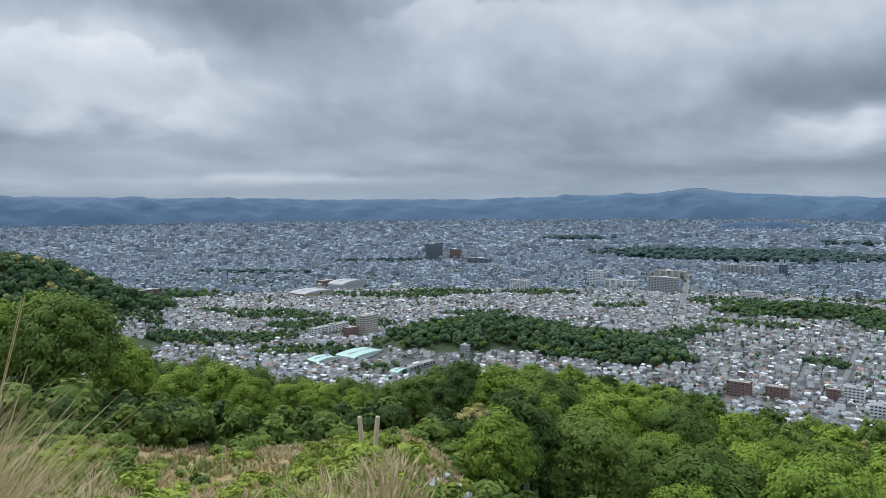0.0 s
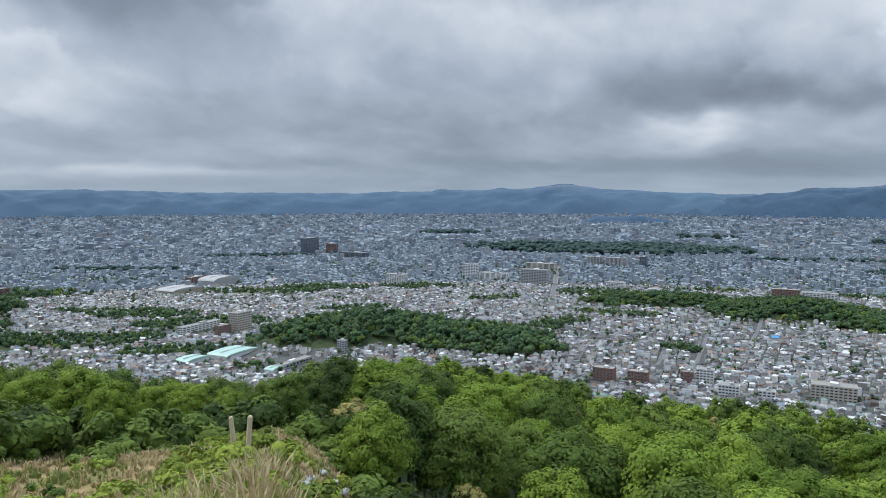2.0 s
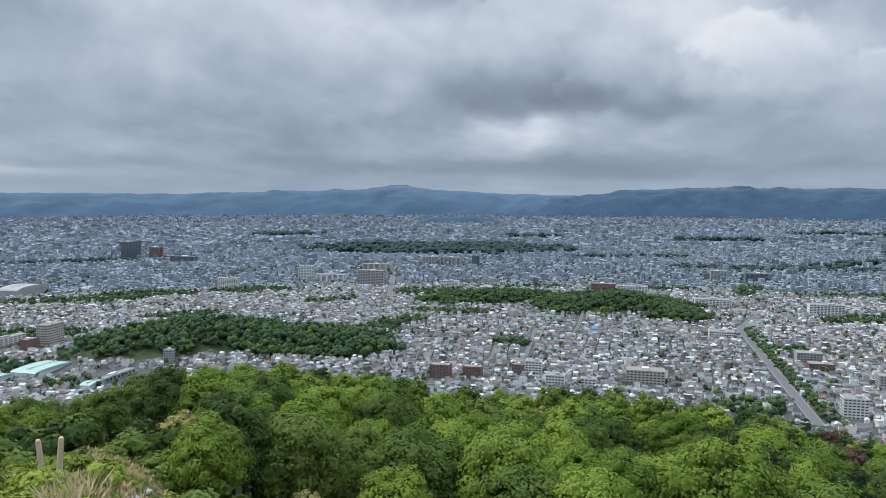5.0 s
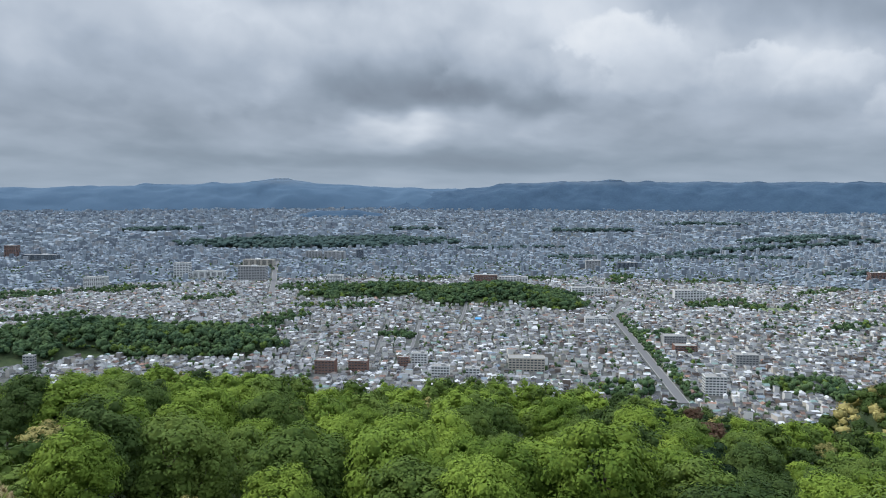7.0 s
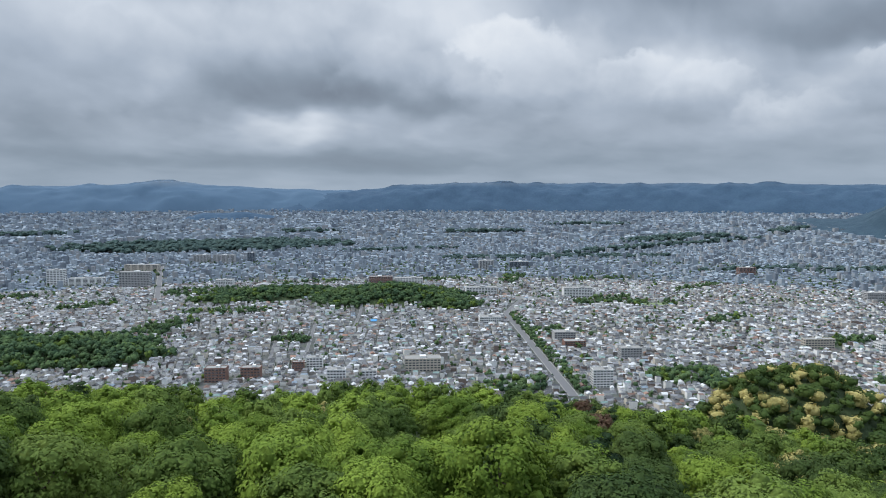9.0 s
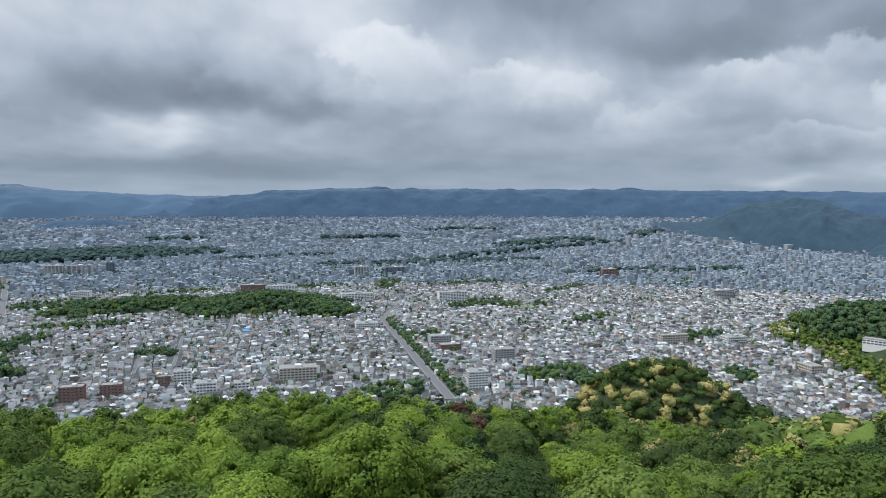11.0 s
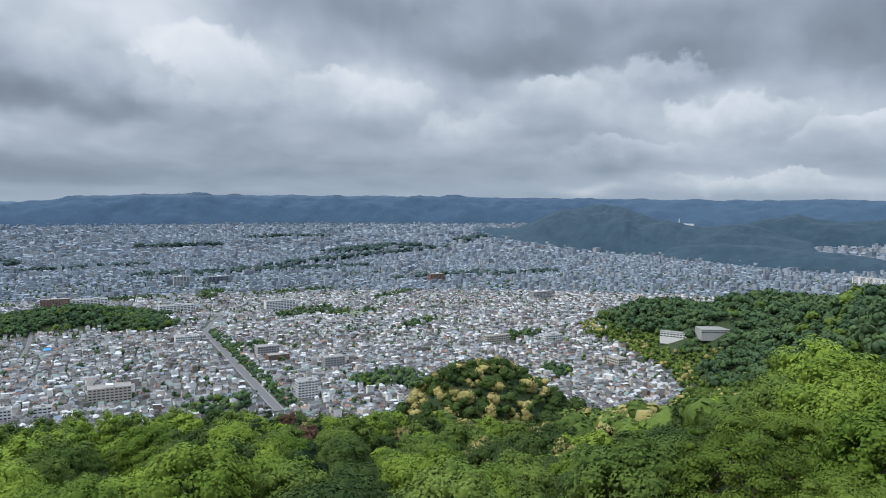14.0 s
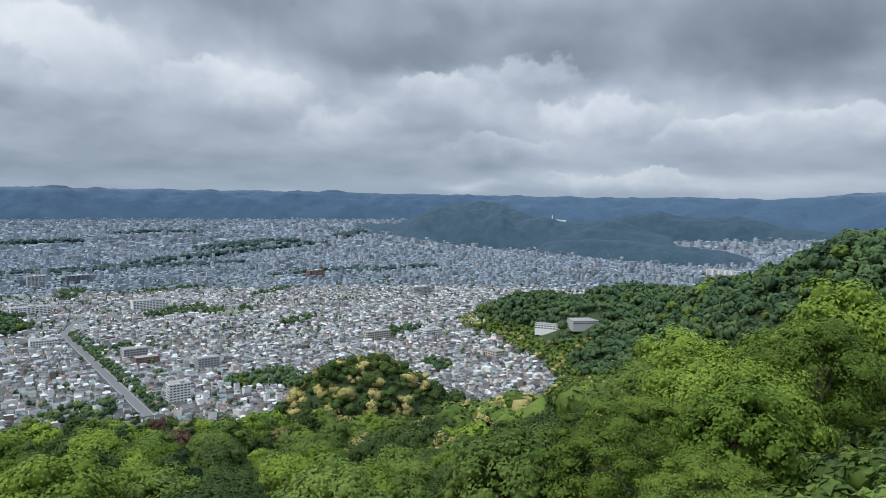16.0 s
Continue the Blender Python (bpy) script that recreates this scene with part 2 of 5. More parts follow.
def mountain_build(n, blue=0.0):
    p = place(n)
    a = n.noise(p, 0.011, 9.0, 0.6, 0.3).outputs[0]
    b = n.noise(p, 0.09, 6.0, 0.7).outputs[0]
    # the blue of the air's haze is painted into the forest colour
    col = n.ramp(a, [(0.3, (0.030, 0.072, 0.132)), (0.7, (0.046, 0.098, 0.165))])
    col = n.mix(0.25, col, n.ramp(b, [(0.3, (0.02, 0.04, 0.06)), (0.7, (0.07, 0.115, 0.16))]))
    # blue: how much more haze colour goes in, for the farthest range
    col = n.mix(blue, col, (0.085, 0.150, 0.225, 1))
    bp = n.add("ShaderNodeBump", {"Strength": 0.5 * (1 - blue), "Distance": 10.0, "Height": a}).outputs[0]
    # the crests fade to transparent, standing in for cloud and haze over them
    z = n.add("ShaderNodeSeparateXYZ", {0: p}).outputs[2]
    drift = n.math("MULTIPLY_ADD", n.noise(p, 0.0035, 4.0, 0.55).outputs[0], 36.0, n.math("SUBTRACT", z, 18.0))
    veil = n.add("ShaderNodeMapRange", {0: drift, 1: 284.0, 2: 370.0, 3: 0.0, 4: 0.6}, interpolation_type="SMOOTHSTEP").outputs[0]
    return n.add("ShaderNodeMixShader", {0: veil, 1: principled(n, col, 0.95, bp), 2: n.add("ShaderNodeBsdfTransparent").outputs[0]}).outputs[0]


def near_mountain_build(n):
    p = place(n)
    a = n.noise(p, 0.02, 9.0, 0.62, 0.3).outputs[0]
    # dark forest tone shifted to blue: the haze before the hills is in it
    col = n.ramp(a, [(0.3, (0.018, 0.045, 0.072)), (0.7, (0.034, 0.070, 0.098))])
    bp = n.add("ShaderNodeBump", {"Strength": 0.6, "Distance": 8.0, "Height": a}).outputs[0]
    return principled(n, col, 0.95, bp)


def island_palette(stops, rough, grime=0.25, scale=0.15):
    """A paint or tile that differs from building to building, with grime."""
    def build(n):
        geo = n.add("ShaderNodeNewGeometry")
        own = n.add("ShaderNodeObjectInfo").outputs["Random"]
        f = n.math("FRACT", n.math("ADD", geo.outputs["Random Per Island"], own))
        col = n.ramp(f, stops, "CONSTANT")
        d = n.noise(geo.outputs["Position"], scale, 5.0, 0.65).outputs[0]
        dark = n.mix(n.math("MULTIPLY", n.math("SUBTRACT", d, 0.4, clamp=True), grime * 4, clamp=True), col, (0.10, 0.10, 0.10, 1))
        return principled(n, dark, rough)
    return build


def plain_paint(col, rough=0.7, scale=0.4, amount=0.3):
    def build(n):
        d = n.noise(place(n), scale, 6.0, 0.65).outputs[0]
        c = n.mix(n.math("MULTIPLY", d, amount), (*col, 1), (*[k * 0.45 for k in col], 1))
        return principled(n, c, rough)
    return build


MAT = {
    "bark": material("bark", bark_build),
    "hillside": material("dry_hillside", hillside_build),
    "floor": material("forest_floor", forest_floor_build),
    "town": material("town_ground", town_ground_build),
    "mountain": material("hazed_far_forest", mountain_build),
    "farthest_mountain": material("hazed_farthest_forest", lambda n: mountain_build(n, 0.6)),
    "near_mountain": material("hazed_foothill_forest", near_mountain_build),
    "roof": material("roof_tiles", island_palette([
        (0.0, (0.07, 0.073, 0.08)), (0.18, (0.13, 0.135, 0.145)), (0.36, (0.22, 0.225, 0.24)), (0.50, (0.11, 0.09, 0.08)),
        (0.57, (0.36, 0.37, 0.39)), (0.69, (0.055, 0.058, 0.065)), (0.80, (0.62, 0.63, 0.64)), (0.89, (0.17, 0.10, 0.075)),
        (0.93, (0.20, 0.26, 0.32)), (0.955, (0.18, 0.27, 0.25)), (0.985, (0.30, 0.17, 0.12))], 0.6, 0.12)),
    "wall": material("house_render", island_palette([
        (0.0, (0.70, 0.69, 0.66)), (0.20, (0.44, 0.42, 0.39)), (0.34, (0.80, 0.80, 0.79)), (0.54, (0.26, 0.24, 0.22)),
        (0.64, (0.58, 0.53, 0.46)), (0.76, (0.18, 0.14, 0.12)), (0.82, (0.74, 0.72, 0.68))], 0.8, 0.12)),
    # the two far palettes hold distance haze: bluer and flatter than the near ones
    "far_roof": material("hazed_far_roofs", island_palette([
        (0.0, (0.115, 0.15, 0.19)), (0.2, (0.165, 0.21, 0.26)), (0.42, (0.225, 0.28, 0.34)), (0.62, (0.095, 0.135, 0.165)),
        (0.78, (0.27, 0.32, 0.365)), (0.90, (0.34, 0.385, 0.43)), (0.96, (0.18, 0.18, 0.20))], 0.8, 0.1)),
    "far_wall": material("hazed_far_walls", island_palette([
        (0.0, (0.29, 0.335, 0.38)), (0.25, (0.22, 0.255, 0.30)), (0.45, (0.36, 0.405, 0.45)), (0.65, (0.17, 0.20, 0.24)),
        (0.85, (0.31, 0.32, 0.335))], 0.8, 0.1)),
    "glass": material("window_glass", lambda n: principled(n, (0.035, 0.045, 0.055, 1), 0.12)),
    "asphalt": material("asphalt", plain_paint((0.16, 0.16, 0.165), 0.9)),
    "paving": material("pale_paving", plain_paint((0.30, 0.295, 0.28), 0.9)),
    "field": material("sports_field_turf", plain_paint((0.19, 0.24, 0.12), 0.95, 0.05)),
    "sand": material("playground_sand", plain_paint((0.42, 0.37, 0.27), 0.95, 0.05)),
    "white": material("white_render", plain_paint((0.78, 0.78, 0.77), 0.7, 0.1)),
    "grey": material("grey_concrete", plain_paint((0.42, 0.42, 0.42), 0.8, 0.1)),
    "steel_blue": material("dark_curtain_wall", plain_paint((0.12, 0.15, 0.19), 0.4, 0.05)),
    "brick": material("red_brown_tile", plain_paint((0.23, 0.12, 0.09), 0.7, 0.1)),
    "beige": material("beige_tile", plain_paint((0.56, 0.50, 0.42), 0.75, 0.1)),
    "mint": material("mint_metal_roof", plain_paint((0.42, 0.60, 0.54), 0.5, 0.1)),
    "blue": material("blue_sheet", plain_paint((0.05, 0.30, 0.62), 0.5, 0.2)),
    "temple": material("grey_temple_tile", plain_paint((0.23, 0.235, 0.245), 0.5, 0.3)),
    "timber": material("weathered_stake", plain_paint((0.62, 0.52, 0.38), 0.9, 6.0, 0.5)),
}


# ---------------------------------------------------------------- mesh helpers
def mesh_object(name, verts, faces, mats, parent=None, index=None, smooth=False):
    """faces: arrays of quads or triangles, or a list of both."""
    groups = faces if isinstance(faces, list) else [faces]
    groups = [np.asarray(g, dtype=np.int32) for g in groups if len(g)]
    me = bpy.data.meshes.new(name)
    verts = np.asarray(verts, dtype=np.float32).reshape(-1, 3)
    me.vertices.add(len(verts))
    me.vertices.foreach_set("co", verts.ravel())
    sizes = np.concatenate([np.full(len(g), g.shape[1], dtype=np.int32) for g in groups])
    loops = np.concatenate([g.ravel() for g in groups])
    me.loops.add(len(loops))
    me.loops.foreach_set("vertex_index", loops)
    me.polygons.add(len(sizes))
    starts = np.concatenate([[0], np.cumsum(sizes)[:-1]]).astype(np.int32)
    me.polygons.foreach_set("loop_start", starts)
    for m in mats if isinstance(mats, (list, tuple)) else [mats]:
        me.materials.append(m)
    if index is not None:
        me.polygons.foreach_set("material_index", np.asarray(index, dtype=np.int32))
    me.polygons.foreach_set("use_smooth", np.full(len(sizes), smooth, dtype=bool))
    me.update(calc_edges=True)
    me.validate()
    ob = new(name, me)
    ob.parent = parent
    return ob


def part(name, bm, mat, parent, label=""):
    me = bpy.data.meshes.new(name)
    bm.to_mesh(me)
    bm.free()
    me.materials.append(mat)
    ob = new(name, me)
    ob.parent = parent
    return tagged(ob, label)


def box(bm, lo, hi, bevel=0.0):
    r = bmesh.ops.create_cube(bm, size=1.0, matrix=Matrix.LocRotScale(
        [(a + b) / 2 for a, b in zip(lo, hi)], None, [b - a for a, b in zip(lo, hi)]))
    if bevel:
        edges = list({e for v in r["verts"] for e in v.link_edges})
        bmesh.ops.bevel(bm, geom=edges, offset=bevel, segments=1, affect="EDGES")
    return bm


# ---------------------------------------------------------------- the lie of the land
# Past 2.4 km the basin is drawn in, so that its far rim lies under 5 km; heights and sizes shrink along with it.
NEAR_R, SPAN_R = 2400.0, 2350.0


def drawn(d):
    """The built distance of a true distance."""
    d = np.asarray(d, float)
    return np.where(d < NEAR_R, d, NEAR_R + SPAN_R * (1 - np.exp(-(np.maximum(d, NEAR_R) - NEAR_R) / SPAN_R)))


def true_of(r):
    r = np.asarray(r, float)
    q = np.clip((r - NEAR_R) / SPAN_R, 0, 0.985)
    return np.where(r < NEAR_R, r, NEAR_R - SPAN_R * np.log(1 - q))


def on_plain(az, el):
    """The true x, y of the point of the plain that lies in a direction."""
    d = EYE_Z / math.tan(radians(-el))
    return d * math.sin(radians(az)), d * math.cos(radians(az))


# wooded hills on the plain: azimuth, true distance, height, half length, half depth, heading of the length
HILLS = [
    (3.5, 1390, 42, 190, 100, 88), (11.5, 1340, 26, 150, 95, 100), (15.0, 1290, 14, 90, 70, 100),
    (36.0, 1760, 40, 185, 90, 118), (27.0, 1860, 26, 190, 70, 105), (41.0, 1690, 20, 70, 70, 118),
    (-34.0, 1750, 165, 330, 260, 60), (-25.5, 1830, 50, 150, 120, 60),
    (67.3, 425, 183, 98, 85, 157), (71.8, 425, 164, 80, 80, 157),
    (108, 900, 240, 330, 230, 60), (99, 1150, 160, 300, 200, 55), (90, 1370, 110, 260, 170, 45), (82, 1520, 72, 170, 110, 30),
    (88.0, 1120, 60, 90, 80, 50), (94, 1020, 100, 140, 120, 55),
]
# the hillside: azimuth, distance of its brow, elevation of the treetops there, tree height, curve, fall beyond
SLOPE_SOUTH = [
    (-95, 60, 6, 8, 0.9, 0.30), (-60, 60, -3, 8, 0.9, 0.4), (-35, 60, -5.6, 9, 0.9, 0.5), (-27, 60, -6.6, 9, 0.9, 0.5),
    (-23, 66, -9.5, 8, 0.88, 0.55), (-18, 75, -12.0, 7, 0.88, 0.55), (-10, 90, -13.6, 7.5, 1.0, 0.55), (-4, 115, -14.3, 8, 1.05, 0.55),
]
SLOPE_FRONT = [
    (0, 140, -13.3, 8.5, 0.88, 0.55), (3, 155, -12.8, 9, 0.7, 0.55), (10, 170, -13.0, 9, 0.6, 0.55), (17, 175, -13.7, 9, 0.6, 0.55), (22, 175, -15.0, 9, 0.6, 0.55),
    (30, 170, -15.3, 9, 0.6, 0.55), (36, 170, -14.9, 9, 0.6, 0.55), (44, 170, -15.4, 9, 0.6, 0.55), (57, 170, -15.9, 9, 0.6, 0.55),
]
SLOPE_NORTH = [
    (63, 165, -16.6, 9, 0.6, 0.5), (75, 150, -17.4, 9, 0.62, 0.295), (82, 120, -16.0, 9, 0.66, 0.28), (85, 100, -14.6, 9, 0.66, 0.28),
    (88, 80, -12.6, 10, 0.62, 0.30), (92, 65, -9.9, 11, 0.6, 0.4), (99, 58, -6.6, 12, 0.6, 0.4), (105, 52, -3.8, 12, 0.6, 0.4),
    (118, 45, 0, 8, 0.9, 0.3), (150, 60, 9, 8, 0.9, -0.1), (200, 60, 12, 8, 0.9, -0.1), (265, 60, 6, 8, 0.9, 0.30),
]
_sl = np.array(SLOPE_SOUTH + SLOPE_FRONT + SLOPE_NORTH)


def slope_at(az):
    return [np.interp(az, _sl[:, 0], _sl[:, k]) for k in range(1, 6)]


def rumple(x, y, size, seed=0.0):
    """Smooth waves of about that size, between -1 and 1."""
    x, y = np.asarray(x) / size + seed, np.asarray(y) / size - seed
    return (np.sin(x * 3.1 + 1.7 * np.sin(y * 1.9)) + np.sin(y * 2.7 + 1.3 * np.sin(x * 2.3 + 1)) + 0.5 * np.sin(x * 7.3 + y * 5.1)) / 2.5


def land(x, y):
    """Ground height at built x, y (arrays)."""
    x, y = np.asarray(x, float), np.asarray(y, float)
    r = np.maximum(np.hypot(x, y), 1e-6)
    az = np.degrees(np.arctan2(x, y))
    az = np.where(az < -95, az + 360, az)
    d = true_of(r)
    z = EYE_Z * (1 - r / np.maximum(d, 1e-6))
    rise = np.zeros_like(z)
    for a, dist, h, ln, dp, head in HILLS:
        cx, cy = dist * math.sin(radians(a)), dist * math.cos(radians(a))
        ux, uy = math.sin(radians(head)), math.cos(radians(head))
        u = ((x - cx) * ux + (y - cy) * uy) / ln
        v = ((x - cx) * uy - (y - cy) * ux) / dp
        rise = np.maximum(rise, h * np.exp(-(u * u + v * v) ** 1.25))
    z = z + rise
    dc, el, tree, power, fall = slope_at(az)
    zc = dc * np.tan(np.radians(el)) - tree
    near = -1.6 + (zc + 1.6) * np.clip((r - 1.0) / (dc - 1.0), 0, 1) ** power
    near = near - np.maximum(r - dc, 0) * fall
    near = np.where(r > dc, np.maximum(near, -330), near)
    bumps = rumple(x, y, 14.0) * 0.5 * np.clip((r - 6) / 30, 0, 1) + rumple(x, y, 3.0, 2.0) * 0.08
    near = EYE_Z + near + bumps
    k = 6.0
    return np.where(near > z + 60, near, np.logaddexp(z / k, near / k) * k)


def spot(az, r):
    """A point on the ground at an azimuth and built distance."""
    x, y = r * math.sin(radians(az)), r * math.cos(radians(az))
    return Vector((x, y, float(land(x, y))))


def drop_to(az, el, lift=0.0, start=20.0, stop=4600.0):
    """Where the line of sight in a direction first comes within lift metres of the ground."""
    r = np.geomspace(start, stop, 3000)
    x, y = r * math.sin(radians(az)), r * math.cos(radians(az))
    under = EYE_Z + r * math.tan(radians(el)) < land(x, y) + lift
    i = int(np.argmax(under)) if under.any() else len(r) - 1
    return Vector((x[i], y[i], float(land(x[i], y[i]))))


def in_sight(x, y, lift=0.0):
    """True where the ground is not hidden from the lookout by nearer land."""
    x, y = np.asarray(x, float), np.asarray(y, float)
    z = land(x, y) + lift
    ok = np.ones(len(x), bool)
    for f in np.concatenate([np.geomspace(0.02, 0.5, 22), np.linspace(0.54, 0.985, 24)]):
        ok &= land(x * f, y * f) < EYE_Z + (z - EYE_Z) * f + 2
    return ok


def wooded(x, y):
    """How far a plain point lies in the woods on the hills (built x, y)."""
    x, y = np.asarray(x, float), np.asarray(y, float)
    out = np.zeros(np.broadcast(x, y).shape)
    for a, dist, h, ln, dp, head in HILLS:
        cx, cy = dist * math.sin(radians(a)), dist * math.cos(radians(a))
        ux, uy = math.sin(radians(head)), math.cos(radians(head))
        u = ((x - cx) * ux + (y - cy) * uy) / ln
        v = ((x - cx) * uy - (y - cy) * ux) / dp
        out = np.maximum(out, np.exp(-(u * u + v * v) ** 1.25))
    return out


def on_hillside(x, y):
    """True where the ground belongs to the hillside of the lookout."""
    r = np.maximum(np.hypot(x, y), 1e-6)
    return land(x, y) > EYE_Z * (1 - r / true_of(r)) + 9


def make_ground():
    az = np.concatenate([np.arange(-95, -40, 4.0), np.arange(-40, 112, 0.6), np.arange(112, 265, 4.0)])
    r = np.concatenate([np.linspace(0.5, 60, 60), np.geomspace(63, 900, 80), np.linspace(915, 2300, 70), np.linspace(2350, 4700, 40)])
    A, R = np.meshgrid(np.radians(az), r, indexing="ij")
    X, Y = R * np.sin(A), R * np.cos(A)
    Z = land(X, Y)
    na, nr = A.shape
    i, j = np.meshgrid(np.arange(na), np.arange(nr - 1), indexing="ij")
    i2 = (i + 1) % na
    quads = np.stack([i * nr + j, i * nr + j + 1, i2 * nr + j + 1, i2 * nr + j], -1).reshape(-1, 4)
    verts = np.stack([X, Y, Z], -1).reshape(-1, 3)
    top = len(verts)
    verts = np.vstack([verts, [[0, 0, float(land(0, 0))]]])
    k = np.arange(na)
    tris = np.stack([np.full(na, top), k * nr, ((k + 1) % na) * nr], -1)
    mid = verts[quads].mean(1)
    rr, aa = np.hypot(mid[:, 0], mid[:, 1]), np.degrees(np.arctan2(mid[:, 0], mid[:, 1]))
    hill = on_hillside(mid[:, 0], mid[:, 1])
    grassy = hill & ((rr < grass_edge(aa)) | (rr < 12))
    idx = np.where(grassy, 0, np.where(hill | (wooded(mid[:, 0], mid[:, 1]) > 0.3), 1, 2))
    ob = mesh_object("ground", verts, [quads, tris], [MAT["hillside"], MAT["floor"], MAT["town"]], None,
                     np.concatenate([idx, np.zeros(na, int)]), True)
    tagged(ob, "dry grassy hillside falling to a wide city plain", "ground", kind="structure")


def grass_edge(az):
    """How far the open grass slope reaches before the trees."""
    return np.interp(az, [-60, -30, -20, -8, -2, 0, 3, 6, 10, 16, 25], [26, 34, 40, 44, 46, 43, 37, 30, 24, 14, 10])


make_ground()


# ---------------------------------------------------------------- mountains round the basin
def mountain(name, label, a0, a1, r0, depth, ridge, mat, seed, na=300, nr=36):
    """A wooded range from azimuth a0 to a1. ridge: (azimuth, elevation of the crest) pairs."""
    az = np.linspace(a0, a1, na)
    t = np.linspace(0, 1, nr)
    A, Tt = np.meshgrid(az, t, indexing="ij")
    start = np.interp(az, [p[0] for p in r0], [p[1] for p in r0]) if isinstance(r0, list) else np.full(na, float(r0))
    R = start[:, None] + depth * Tt
    crest = np.interp(A, [p[0] for p in ridge], [p[1] for p in ridge])
    crest = crest + np.array([0.07 * noise.fractal(Vector((a * 0.5, seed, 0)), 0.9, 2.1, 5, noise_basis="PERLIN_ORIGINAL") for a in az])[:, None]
    foot = np.interp(A, az, [float(land(q * math.sin(radians(a)), q * math.cos(radians(a)))) for a, q in zip(az, start)]) - 6
    top = EYE_Z + R * np.tan(np.radians(crest))
    rise = np.sin(np.clip(Tt * 1.12, 0, 1) * math.pi / 2) ** 0.9
    Z = foot + np.maximum(top - foot, 0) * rise
    # spurs and gullies, and the lumpy skin of the woods
    for i in range(na):
        for j in range(1, nr - 1):
            p = Vector((A[i, j] * 0.45 + seed * 9, Tt[i, j] * 2.2, seed))
            f = noise.fractal(p, 0.9, 2.1, 5, noise_basis="PERLIN_ORIGINAL")
            Z[i, j] += (top[i, j] - foot[i, j]) * 0.15 * f * math.sin(Tt[i, j] * math.pi) ** 0.7
    X, Y = R * np.sin(np.radians(A)), R * np.cos(np.radians(A))
    i, j = np.meshgrid(np.arange(na - 1), np.arange(nr - 1), indexing="ij")
    q = np.stack([i * nr + j, i * nr + j + 1, (i + 1) * nr + j + 1, (i + 1) * nr + j], -1).reshape(-1, 4)
    ob = mesh_object(name, np.stack([X, Y, Z], -1).reshape(-1, 3), q, mat, None, None, True)
    return tagged(ob, label, "mountain")


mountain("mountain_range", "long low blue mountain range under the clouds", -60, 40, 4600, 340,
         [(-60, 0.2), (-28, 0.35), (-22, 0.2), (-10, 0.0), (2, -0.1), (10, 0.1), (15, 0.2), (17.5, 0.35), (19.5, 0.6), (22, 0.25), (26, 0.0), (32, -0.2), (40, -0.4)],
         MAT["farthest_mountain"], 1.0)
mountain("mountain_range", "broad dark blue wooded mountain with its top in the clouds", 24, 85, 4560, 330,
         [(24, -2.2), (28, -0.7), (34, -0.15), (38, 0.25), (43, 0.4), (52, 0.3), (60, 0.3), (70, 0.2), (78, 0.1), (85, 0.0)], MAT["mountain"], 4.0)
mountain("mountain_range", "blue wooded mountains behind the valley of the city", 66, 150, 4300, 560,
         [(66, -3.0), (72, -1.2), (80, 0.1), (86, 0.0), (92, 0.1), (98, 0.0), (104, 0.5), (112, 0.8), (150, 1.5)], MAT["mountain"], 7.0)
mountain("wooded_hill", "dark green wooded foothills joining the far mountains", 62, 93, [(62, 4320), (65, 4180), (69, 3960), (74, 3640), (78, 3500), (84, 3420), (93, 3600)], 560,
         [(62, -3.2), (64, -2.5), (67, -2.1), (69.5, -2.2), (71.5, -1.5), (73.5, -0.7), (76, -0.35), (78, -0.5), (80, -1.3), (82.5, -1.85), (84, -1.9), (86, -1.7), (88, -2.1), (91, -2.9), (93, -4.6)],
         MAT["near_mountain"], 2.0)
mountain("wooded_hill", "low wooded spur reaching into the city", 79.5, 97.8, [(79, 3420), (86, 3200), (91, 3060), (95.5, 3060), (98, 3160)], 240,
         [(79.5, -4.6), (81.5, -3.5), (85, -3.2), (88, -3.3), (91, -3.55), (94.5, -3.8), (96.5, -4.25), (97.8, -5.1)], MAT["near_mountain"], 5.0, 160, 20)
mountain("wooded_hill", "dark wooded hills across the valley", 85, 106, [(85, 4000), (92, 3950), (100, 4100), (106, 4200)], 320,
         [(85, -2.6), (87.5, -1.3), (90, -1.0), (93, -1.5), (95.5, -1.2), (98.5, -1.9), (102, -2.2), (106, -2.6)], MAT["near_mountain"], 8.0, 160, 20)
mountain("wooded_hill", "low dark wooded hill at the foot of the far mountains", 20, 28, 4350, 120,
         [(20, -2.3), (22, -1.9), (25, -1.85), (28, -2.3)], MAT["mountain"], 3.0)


# ---------------------------------------------------------------- the city
GRID = 37.0        # heading of the long streets
GX, GY = bearing(GRID), bearing(GRID + 90)
rng = np.random.default_rng(7)


def grid_uv(x, y):
    return x * GX.x + y * GX.y, x * GY.x + y * GY.y


# parks, shrine woods and river banks: azimuth, true distance, half length, half width, heading (0: across the view)
PARKS = [
    (53.0, 1840, 95, 38, 90), (56.6, 1820, 70, 36, 127), (28.2, 1350, 34, 28, 127), (46.5, 1020, 45, 35, 100), (59.5, 1130, 60, 42, 110),
    (0.5, 2150, 130, 60, 100), (-4.5, 2100, 170, 50, 100), (-14, 1800, 180, 60, 100), (-9, 1620, 130, 70, 90), (7.5, 2150, 110, 45, 100),
    (-17, 1500, 150, 60, 80), (22, 2050, 130, 60, 110), (-22, 2300, 220, 60, 100), (64, 1100, 70, 30, 100), (46.0, 2250, 120, 30, 60), (-2, 1180, 90, 30, 90),
]
